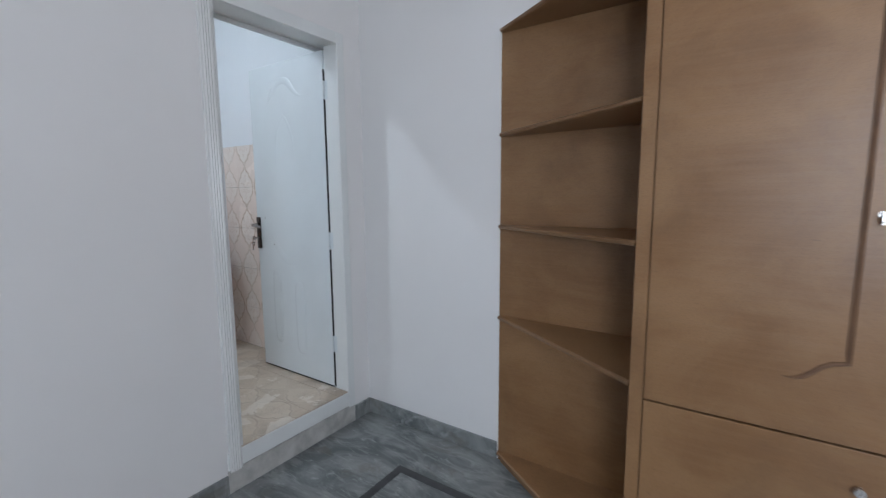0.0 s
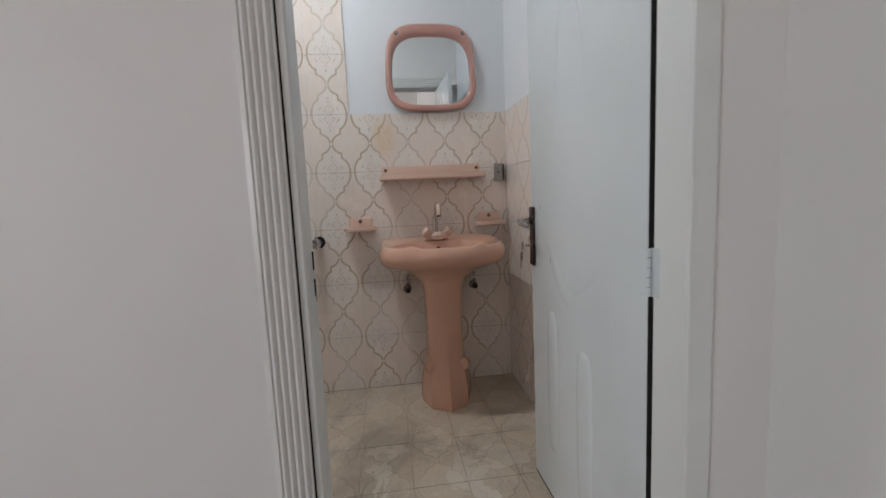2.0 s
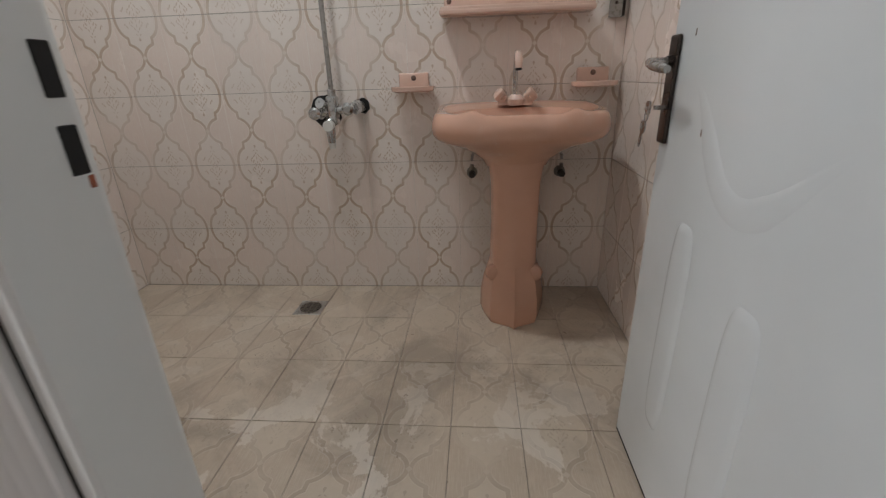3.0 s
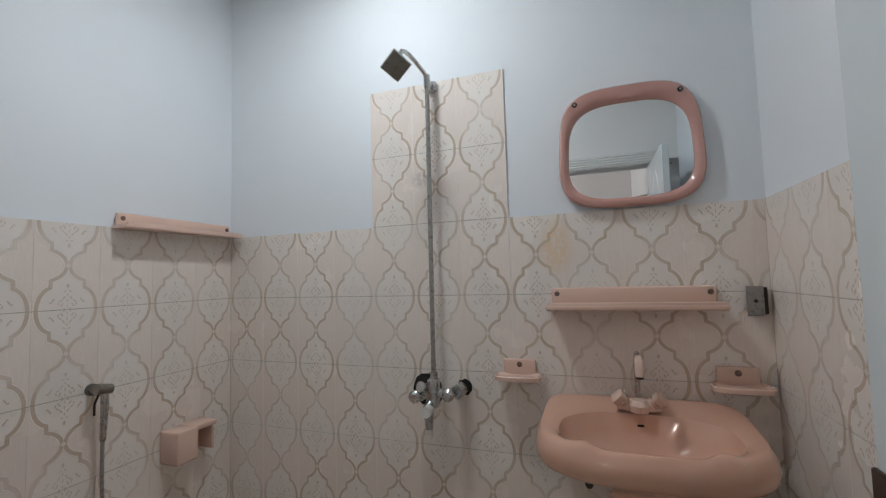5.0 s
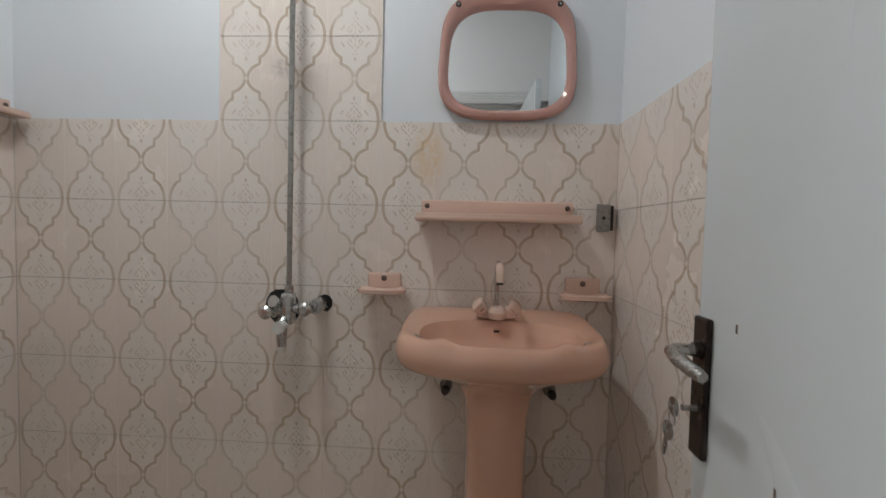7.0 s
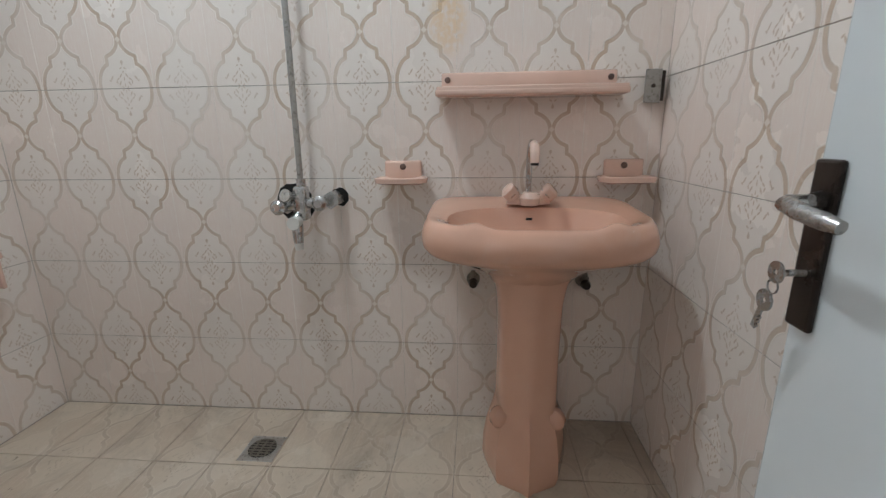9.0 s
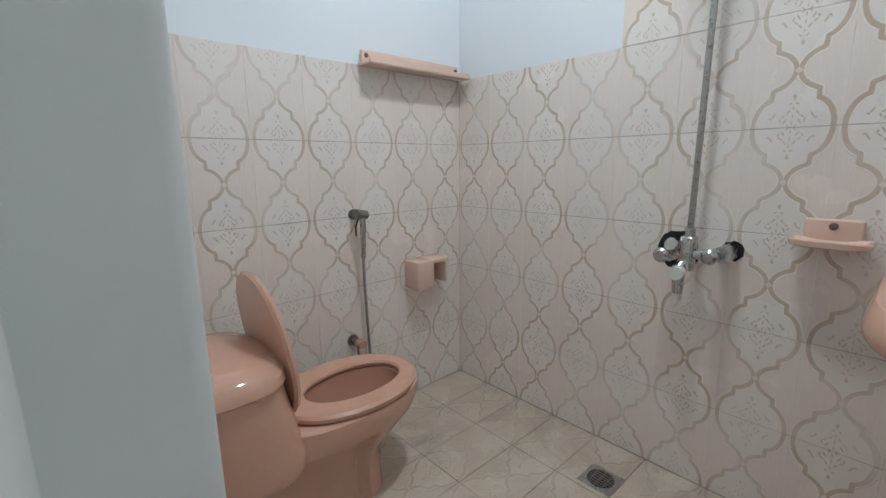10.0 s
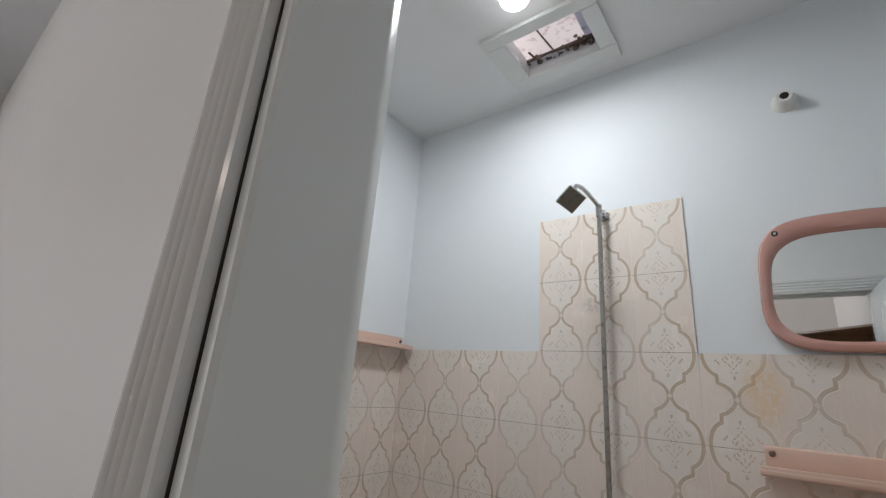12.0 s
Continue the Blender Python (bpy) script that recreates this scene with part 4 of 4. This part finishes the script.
# toilet
TY = 0.352
toilet = thing("toilet", (1.0, TY, 0), "pink ceramic one-piece toilet with raised lid", "toilet")
_lv = [dict(cx=1.055, cy=TY, z=0.0, rx=0.262, ry=0.128, e=2.6), dict(cx=1.055, cy=TY, z=0.02, rx=0.262, ry=0.128, e=2.6), dict(cx=1.052, cy=TY, z=0.06, rx=0.258, ry=0.126, e=2.5),
       dict(cx=1.048, cy=TY, z=0.11, rx=0.254, ry=0.124, e=2.5), dict(cx=1.040, cy=TY, z=0.16, rx=0.252, ry=0.124, e=2.4), dict(cx=1.020, cy=TY, z=0.20, rx=0.260, ry=0.130, e=2.4),
       dict(cx=0.990, cy=TY, z=0.235, rx=0.275, ry=0.144, e=2.3), dict(cx=0.970, cy=TY, z=0.265, rx=0.284, ry=0.158, e=2.3), dict(cx=0.960, cy=TY, z=0.282, rx=0.288, ry=0.165, e=2.3), dict(cx=0.952, cy=TY, z=0.294, rx=0.291, ry=0.171, e=2.3), dict(cx=0.946, cy=TY, z=0.306, rx=0.293, ry=0.176, e=2.3), dict(cx=0.938, cy=TY, z=0.325, rx=0.295, ry=0.180, e=2.3), dict(cx=0.925, cy=TY, z=0.365, rx=0.297, ry=0.186, e=2.3),
       dict(cx=0.925, cy=TY, z=0.392, rx=0.292, ry=0.184, e=2.3), dict(cx=0.922, cy=TY, z=0.398, rx=0.280, ry=0.172, e=2.3), dict(cx=0.875, cy=TY, z=0.396, rx=0.178, ry=0.110, e=2.1),
       dict(cx=0.875, cy=TY, z=0.36, rx=0.182, ry=0.114, e=2.0), dict(cx=0.875, cy=TY, z=0.30, rx=0.165, ry=0.102, e=2.0), dict(cx=0.90, cy=TY, z=0.20, rx=0.10, ry=0.07, e=2.0), dict(cx=0.92, cy=TY, z=0.13, rx=0.055, ry=0.045, e=2.0)]
_b = loft(_lv, 120)


# hollow in each flank of the foot, under the overhanging shell
for _v in _b.verts:
    _top = 0.292
    _k = ease(_v.co.x, 0.875, 0.915) * (1 - ease(_v.co.z, _top - 0.02, _top + 0.012)) * ease(_v.co.z, -0.02, 0.03)
    if abs(_v.co.y - TY) > 0.07:
        _v.co.y = TY + (_v.co.y - TY) * (1 - 0.40 * _k)
part("bowl", _b, M_PINK, toilet, smooth=True)
part("bowl_water", loft([dict(cx=0.90, cy=TY, z=0.198, rx=0.098, ry=0.068, e=2), dict(cx=0.90, cy=TY, z=0.202, rx=0.098, ry=0.068, e=2)], 40), M_WATER, toilet, "dark water in the bowl")
_lv = [dict(cx=1.275, cy=TY, z=0.282, rx=0.100, ry=0.140, e=2.6), dict(cx=1.268, cy=TY, z=0.286, rx=0.150, ry=0.186, e=2.7), dict(cx=1.264, cy=TY, z=0.300, rx=0.172, ry=0.202, e=2.8), dict(cx=1.262, cy=TY, z=0.325, rx=0.178, ry=0.207, e=2.8),
       dict(cx=1.266, cy=TY, z=0.36, rx=0.174, ry=0.208, e=2.8), dict(cx=1.274, cy=TY, z=0.40, rx=0.168, ry=0.209, e=2.8), dict(cx=1.28, cy=TY, z=0.46, rx=0.164, ry=0.210, e=2.8), dict(cx=1.295, cy=TY, z=0.60, rx=0.150, ry=0.210, e=2.8)]
part("tank", loft(_lv, 60), M_PINK, toilet, smooth=True)
_lv = [dict(cx=1.295, cy=TY, z=0.602, rx=0.152, ry=0.212, e=2.8), dict(cx=1.295, cy=TY, z=0.608, rx=0.160, ry=0.220, e=2.8), dict(cx=1.295, cy=TY, z=0.635, rx=0.158, ry=0.217, e=2.7),
       dict(cx=1.297, cy=TY, z=0.660, rx=0.138, ry=0.195, e=2.5), dict(cx=1.300, cy=TY, z=0.672, rx=0.095, ry=0.14, e=2.3), dict(cx=1.300, cy=TY, z=0.675, rx=0.04, ry=0.06, e=2)]
part("tank_lid", loft(_lv, 60), M_PINK, toilet, smooth=True)
_lv = [dict(cx=0.888, cy=TY, z=0.404, rx=0.248, ry=0.186, e=2.15), dict(cx=0.888, cy=TY, z=0.418, rx=0.250, ry=0.188, e=2.15), dict(cx=0.888, cy=TY, z=0.426, rx=0.240, ry=0.178, e=2.15),
       dict(cx=0.868, cy=TY, z=0.424, rx=0.180, ry=0.112, e=2.1), dict(cx=0.868, cy=TY, z=0.416, rx=0.174, ry=0.106, e=2.1), dict(cx=0.868, cy=TY, z=0.404, rx=0.176, ry=0.108, e=2.1)]
part("seat", loft(_lv, 60, closed=True), M_SEAT, toilet, "pink plastic seat", True)
LID = Matrix.Translation((1.112, TY, 0.425)) @ Matrix.Rotation(radians(180 - 82), 4, "Y") @ Matrix.Rotation(radians(180), 4, "Z")
_lv = [dict(cx=0.235, cy=0, z=-0.006, rx=0.232, ry=0.176, e=2.15, tilt=LID), dict(cx=0.235, cy=0, z=0.004, rx=0.238, ry=0.182, e=2.15, tilt=LID), dict(cx=0.235, cy=0, z=0.012, rx=0.230, ry=0.174, e=2.15, tilt=LID), dict(cx=0.235, cy=0, z=0.016, rx=0.16, ry=0.12, e=2.1, tilt=LID)]
part("lid", loft(_lv, 60), M_PINK, toilet, "raised pink plastic lid", True)
for _s in (-1, 1):
    part("hinge", rod((1.120, TY + _s * 0.075 - 0.02, 0.420), (1.120, TY + _s * 0.075 + 0.02, 0.420), 0.011), M_PINKP, toilet, smooth=True)
part("floor_bolt", dome((1.02, TY + 0.106, 0.028), 0.009, 0.008, (0, 1, 0.2)), M_BLACK, toilet)
part("inlet_hose", tube(bez((1.33, TY + 0.12, 0.290), (1.33, TY + 0.13, 0.12), (1.36, TY + 0.02, 0.02), (1.40, 0.01, 0.14)), 0.011, 8), M_RUBBER, toilet, "black rubber inlet hose", True)
toilet.matrix_world = toilet.matrix_world @ Matrix.Diagonal((1, 1, 0.94, 1))

# hand spray on its holder, hose and stop valve
spray = thing("bidet_spray", (0.625, 0.04, 0.93), "grey chrome hand spray with hose hanging on the tiles", "hand spray")
part("holder", rod((0.630, 0.0, 0.925), (0.630, 0.050, 0.925), 0.015, bm=rod((0.63, 0, 0.925), (0.63, 0.006, 0.925), 0.022)), M_DRAIN, spray, smooth=True)
part("nozzle", rod((0.652, 0.062, 0.934), (0.602, 0.066, 0.926), 0.020, 0.017), M_DRAIN, spray, smooth=True)
part("grip", tube([(0.622, 0.062, 0.925), (0.620, 0.060, 0.86), (0.618, 0.052, 0.79), (0.616, 0.046, 0.745)], [0.013, 0.013, 0.011, 0.010], 12), M_CHROME, spray, smooth=True)
part("lever", tube([(0.638, 0.056, 0.915), (0.645, 0.045, 0.88), (0.642, 0.04, 0.84)], 0.004, 8), M_BRONZE, spray, smooth=True)
part("hose", tube(bez((0.616, 0.046, 0.75), (0.612, 0.035, 0.6), (0.600, 0.03, 0.45), (0.595, 0.03, 0.30), 16) + bez((0.595, 0.03, 0.30), (0.60, 0.03, 0.22), (0.655, 0.03, 0.26), (0.662, 0.04, 0.358), 10)[1:], 0.0065, 8), M_HOSE, spray, smooth=True)
stop = thing("stop_valve", (0.662, 0.0, 0.375), "pinkish metal stop valve on the tiled wall", "valve")
part("body", rod((0.662, 0.0, 0.375), (0.662, 0.06, 0.375), 0.012, bm=rod((0.662, 0, 0.375), (0.662, 0.006, 0.375), 0.026)), M_DRAIN, stop, smooth=True)
part("handle", rod((0.662, 0.056, 0.375), (0.662, 0.088, 0.378), 0.021, 0.018), M_ROSE, stop, smooth=True)

# paper holder: block with a hood
paper = thing("paper_holder", (0.33, 0, 0.62), "pink ceramic toilet paper holder on the tiles", "paper holder")
part("cheek", box(0.270, 0.368, 0.0, 0.105, 0.556, 0.690, 0.008, 3), M_PINKP, paper, smooth=True)
part("hood", box(0.172, 0.280, 0.0, 0.100, 0.668, 0.692, 0.006, 3), M_PINKP, paper, smooth=True)
part("side", box(0.172, 0.186, 0.0, 0.085, 0.562, 0.660, 0.005, 2), M_PINKP, paper, smooth=True)
part("back", box(0.186, 0.275, 0.0, 0.010, 0.562, 0.656, 0.003, 1), M_PINK, paper)

# floor drain
drain = thing("floor_drain", (0.225, 0.952, 0), "round dark metal drain grate in a square plate", "drain")
part("plate", box(0.163, 0.287, 0.890, 1.014, -0.005, 0.0015, 0.001, 1), M_STEEL, drain, "dull worn square plate")
part("well", rod((0.225, 0.952, -0.004), (0.225, 0.952, 0.0022), 0.047, n=32), M_BLACK, drain)
_b = None
for _k in range(7):
    _o = -0.039 + 0.013 * _k
    _h = math.sqrt(max(0.0, 0.046 ** 2 - _o ** 2))
    _b = box(0.225 + _o - 0.003, 0.225 + _o + 0.003, 0.952 - _h, 0.952 + _h, 0.001, 0.0045, bm=_b)
for _k in range(3):
    _o = -0.026 + 0.026 * _k
    _h = math.sqrt(max(0.0, 0.046 ** 2 - _o ** 2))
    _b = box(0.225 - _h, 0.225 + _h, 0.952 + _o - 0.003, 0.952 + _o + 0.003, 0.001, 0.0040, bm=_b)
part("grate", _b, M_DRAIN, drain)

# ceiling vent: frame, bars, dusty pane and shaft
vent = thing("ceiling_vent", (0.31, 1.01, CEIL), "white framed ceiling vent with rusty bars and dusty pane", "vent")
_b = box(0.10, VX0, 0.745, 1.26, CEIL - 0.022, CEIL, 0.004)
_b = box(VX1, 0.50, 0.745, 1.26, CEIL - 0.022, CEIL, 0.004, bm=_b)
_b = box(VX0, VX1, 0.745, VY0, CEIL - 0.022, CEIL, 0.004, bm=_b)
_b = box(VX0, VX1, VY1, 1.26, CEIL - 0.022, CEIL, 0.004, bm=_b)
part("frame", _b, M_FRAME, vent)
_b = bmesh.new()
_b.faces.new([_b.verts.new(c) for c in ((VX0, VY0, CEIL + 0.062), (VX1, VY0, CEIL + 0.062), (VX1, VY1, CEIL + 0.062), (VX0, VY1, CEIL + 0.062))])
part("pane", _b, M_PANE, vent, "dusty translucent pane")
part("bar", rod((VX0 + 0.03, 0.985, CEIL + 0.050), (VX1, 0.975, CEIL + 0.030), 0.0042, n=8), M_RUST, vent)
part("bar", rod((VX0 + 0.02, 0.890, CEIL + 0.051), (VX0 + 0.085, 0.882, CEIL + 0.046), 0.0050, n=8), M_RUST, vent)
part("bar", tube([(VX0 + 0.026, VY0, CEIL + 0.052), (VX0 + 0.030, 0.95, CEIL + 0.050), (VX0 + 0.024, 1.06, CEIL + 0.051), (VX0 + 0.030, VY1, CEIL + 0.050)], [0.008, 0.006, 0.009, 0.007], 8), M_RUST, vent)
part("torn_corner", box(VX1 - 0.020, VX1, VY1 - 0.075, VY1, CEIL + 0.055, CEIL + 0.059), M_BLACK, vent, "black gap at the torn pane corner")


def clump(bm, at, r, rng):
    """A ragged bit of dirt."""
    b = bmesh.new()
    bmesh.ops.create_icosphere(b, subdivisions=2, radius=r)
    for v in b.verts:
        v.co = v.co * rng.uniform(0.55, 1.25)
        v.co.y *= 1.5
        v.co += Vector(at)
    return join(bm, b)


_rg, _b = random.Random(21), None
for _k in range(46):
    _y = VY0 + (VY1 - VY0) * _rg.random()
    _big = 1.6 if 0.86 < _y < 0.95 or 1.08 < _y < 1.17 else 0.8
    _b = clump(_b, (VX0 + 0.004 + 0.040 * _rg.random() ** 1.6 * _big, _y, CEIL + 0.030 + 0.028 * _rg.random()), _rg.uniform(0.003, 0.008) * _big, _rg)
part("debris", _b, M_RUST, vent, "clumps of brown dirt and plaster")
lamp = thing("ceiling_lamp", (BATH_LAMP[0], BATH_LAMP[1], CEIL), "round white lit ceiling lamp", "lamp")
part("base", rod((BATH_LAMP[0], BATH_LAMP[1], CEIL), (BATH_LAMP[0], BATH_LAMP[1], CEIL - 0.016), 0.075, 0.07, 28), M_PLASTIC, lamp, smooth=True)
part("globe", loft([dict(cx=BATH_LAMP[0], cy=BATH_LAMP[1], z=CEIL - _z, rx=_r, ry=_r, e=2) for _z, _r in ((0.016, 0.054), (0.022, 0.057), (0.036, 0.056), (0.045, 0.048), (0.049, 0.030))], 28), M_LAMP, lamp, "glowing frosted glass", True)

# capped pipe stub high on the wall
stub = thing("pipe_stub", (0, 0, 0), "white plastic pipe stub with an open end", "pipe")
part("flange", loft([dict(cx=0, cy=0, z=0.0, rx=0.042, ry=0.042, e=2), dict(cx=0, cy=0, z=0.010, rx=0.041, ry=0.041, e=2), dict(cx=0, cy=0, z=0.030, rx=0.028, ry=0.028, e=2), dict(cx=0, cy=0, z=0.052, rx=0.023, ry=0.023, e=2)], 26), M_PLASTIC, stub, smooth=True)
part("bore", rod((0, 0, 0.050), (0, 0, 0.0535), 0.014), M_BLACK, stub)
stub.matrix_world = Matrix.Translation((-0.010, 1.79, 2.442)) @ Matrix.Rotation(radians(90), 4, "Y")

# ---- bedroom: wardrobe with an angled open end ----
WX, WY, WTIP, WTOP = 3.30, 1.825, 2.61, 1.900
shelves = thing("corner_shelf_unit", (2.9, 2.2, FLOOR2), "brown plywood open shelves tapering to the wall", "shelf unit")


def wedge(z0, z1, inset=0.0):
    """A shelf that tapers from the wardrobe's side to nothing at the wall."""
    b = bmesh.new()
    pts = [(WTIP + inset, ROOMY - 0.006), (WX, WY + inset), (WX, ROOMY - 0.006)]
    pts = [(WTIP + inset, ROOMY - 0.022)] + pts[1:] + [(WTIP + inset, ROOMY - 0.006)]
    skin(b, [[b.verts.new((x, y, z)) for x, y in pts] for z in (z0, z1)])
    bmesh.ops.bevel(b, geom=list(b.edges), offset=0.0015, segments=1, affect="EDGES")
    return b


part("back_panel", box(WTIP, WX, ROOMY - 0.008, ROOMY, FLOOR2, WTOP), M_PLY, shelves)
for _z in (FLOOR2 + 0.05, 0.562, 1.010, 1.438, WTOP):
    part("shelf", wedge(_z - 0.018, _z), M_PLY, shelves)
    part("edging", tube([(WTIP + 0.003, ROOMY - 0.020, _z - 0.009), (WX - 0.002, WY + 0.002, _z - 0.009)], 0.009, 6), M_PLYD, shelves)
_b = bmesh.new()
skin(_b, [[_b.verts.new((x, y, z)) for x, y in ((WTIP + 0.02, ROOMY - 0.022), (WX, WY + 0.015), (WX, WY + 0.035), (WTIP + 0.05, ROOMY - 0.022))] for z in (FLOOR2, FLOOR2 + 0.032)])
part("plinth", _b, M_PLYD, shelves)

wardrobe = thing("wardrobe", (4.2, 2.05, FLOOR2), "brown stained plywood wardrobe with routed doors", "wardrobe")
part("side", box(WX, WX + 0.018, WY + 0.002, ROOMY, FLOOR2, WTOP, 0.001, 1), M_PLYD, wardrobe)
part("side", box(5.582, 5.6, WY + 0.002, ROOMY, FLOOR2, WTOP), M_PLY, wardrobe)
part("top", box(WX + 0.018, 5.582, WY + 0.002, ROOMY, WTOP - 0.018, WTOP), M_PLY, wardrobe)
part("carcass", box(WX + 0.018, 5.582, WY + 0.022, ROOMY, FLOOR2, WTOP - 0.018), M_GROOVE, wardrobe)
part("stile", box(WX, WX + 0.040, WY - 0.016, WY, FLOOR2, WTOP, 0.001, 1), M_PLY, wardrobe)
for _k, (_x0, _x1) in enumerate(((3.343, 3.90), (3.904, 4.46), (4.464, 5.02), (5.024, 5.58))):
    for _z0, _z1 in ((FLOOR2 + 0.06, 0.518), (0.524, WTOP - 0.01)):
        dr = part("door", box(_x0, _x1, WY - 0.018, WY, _z0, _z1, 0.0015, 1), M_PLY, wardrobe)
        if _z1 > 1:
            s = -1 if _k % 2 == 0 else 1
            e = _x1 - 0.105 if s < 0 else _x0 + 0.105
            pts = [(e, 1.70), (e, 0.76), (e - 0.001 * s, 0.735)] + [(e + s * u, v) for u, v in ((0.03, 0.728), (0.05, 0.715), (0.066, 0.698), (0.086, 0.682), (0.105, 0.676), (0.125, 0.676))]
            part("routed_line", tube([(x, WY - 0.0165, z) for x, z in pts], [0.007] * 7 + [0.004, 0.002], 6), M_GROOVE, dr)
            part("lock", rod((e - s * 0.030, WY - 0.018, 1.10), (e - s * 0.030, WY - 0.024, 1.10), 0.009, bm=box(e - s * 0.030 - 0.003, e - s * 0.030 + 0.003, WY - 0.040, WY - 0.022, 1.078, 1.106)), M_NICKEL, dr, "small chrome lock with key")
        else:
            e = _x1 - 0.06 if _k % 2 == 0 else _x0 + 0.06
            part("knob", rod((e, WY - 0.017, 0.42), (e, WY - 0.040, 0.42), 0.008, 0.012), M_NICKEL, dr, smooth=True)

room_lamp = thing("ceiling_lamp", (ROOM_LAMP[0], ROOM_LAMP[1], CEIL), "small white bedroom ceiling lamp on a rod", "lamp")
part("rod", rod((ROOM_LAMP[0], ROOM_LAMP[1], CEIL), (ROOM_LAMP[0], ROOM_LAMP[1], ROOM_LAMP[2] + 0.09), 0.008), M_PLASTIC, room_lamp)
part("cap", rod((ROOM_LAMP[0], ROOM_LAMP[1], ROOM_LAMP[2] + 0.06), (ROOM_LAMP[0], ROOM_LAMP[1], ROOM_LAMP[2] + 0.10), 0.05, 0.02), M_PLASTIC, room_lamp)


# ---- tiles ----
_tiles = {}


def tile_mesh(x0, x1, y0, y1, material):
    key = (round(x0, 4), round(x1, 4), round(y0, 4), round(y1, 4), material.name)
    if key not in _tiles:
        b = bmesh.new()
        rows = []
        for o, z in ((0.0, -0.006), (0.0, -0.0006), (0.0007, 0.0)):
            rows.append([b.verts.new((x, y, z)) for x, y in ((x0 + o, y0 + o), (x1 - o, y0 + o), (x1 - o, y1 - o), (x0 + o, y1 - o))])
        skin(b, rows)
        bmesh.ops.recalc_face_normals(b, faces=b.faces)
        me = bpy.data.meshes.new("tile")
        b.to_mesh(me)
        b.free()
        me.materials.append(material)
        _tiles[key] = me
    return _tiles[key]


def lay(parent, origin, u, v, us, vs, material, rng, uneven=0.0003, mirrored=False, gap=0.0002):
    """Tiles from origin along u (columns) and v (rows); us and vs are the lengths covered."""
    n = Vector(u).cross(Vector(v))
    turn = Matrix((u, v, n)).transposed().to_4x4()
    if mirrored:
        n = -n
        turn = Matrix((-Vector(u), v, n)).transposed().to_4x4()
    c0 = 0
    while c0 * TILE_W < us[1] - 0.012:
        r0 = 0
        while r0 * TILE_H < vs[1] - 0.006:
            cu, cv = (c0 + 0.5) * TILE_W, (r0 + 0.5) * TILE_H
            if cu > us[0] and cv > vs[0]:
                g = 0.0012
                x0, x1 = -TILE_W / 2 + gap, min(TILE_W / 2 - gap, us[1] - cu)
                if mirrored:
                    x0, x1 = -x1, -x0
                y0, y1 = -TILE_H / 2 + g, min(TILE_H / 2 - g, vs[1] - cv)
                ob = new("tile", tile_mesh(x0, x1, y0, y1, material))
                tip = Euler((rng.uniform(-1, 1) * 0.0012, rng.uniform(-1, 1) * 0.0012, 0)).to_matrix().to_4x4()
                m = Matrix.Translation(Vector(origin) + Vector(u) * cu + Vector(v) * cv + n * rng.uniform(-uneven, 0)) @ turn @ tip
                ob.parent = parent
                ob.matrix_parent_inverse = parent.matrix_world.inverted()
                ob.matrix_world = m
            r0 += 1
        c0 += 1


_rng = random.Random(5)
bpy.context.view_layer.update()
lay(wall_back, (0, 0, 0), (0, 1, 0), (0, 0, 1), (0, RIGHT), (0, 5 * TILE_H), M_TILE, _rng)
lay(wall_back, (0, 4 * TILE_W, 5 * TILE_H), (0, 1, 0), (0, 0, 1), (0, 3 * TILE_W), (0, 2 * TILE_H), M_TILE, _rng)
lay(wall_left, (0, 0, 0), (1, 0, 0), (0, 0, 1), (0, DOORX), (0, 5 * TILE_H), M_TILE, _rng, mirrored=True)
lay(wall_right, (0, RIGHT, 0), (1, 0, 0), (0, 0, 1), (0, DOORX), (0, 5 * TILE_H), M_TILE, _rng)
lay(floor_bath, (0, 0, 0), (0, 1, 0), (1, 0, 0), (0, RIGHT), (0, 5 * TILE_H), M_FTILE, _rng, 0.0012, True, 0.0010)
lay(floor_bath, (5 * TILE_H, 7 * TILE_W, 0), (0, 1, 0), (1, 0, 0), (0, JR - 7 * TILE_W), (0, ROOMX + 0.004 - 5 * TILE_H), M_FTILE, _rng, 0.0004, True, 0.0010)
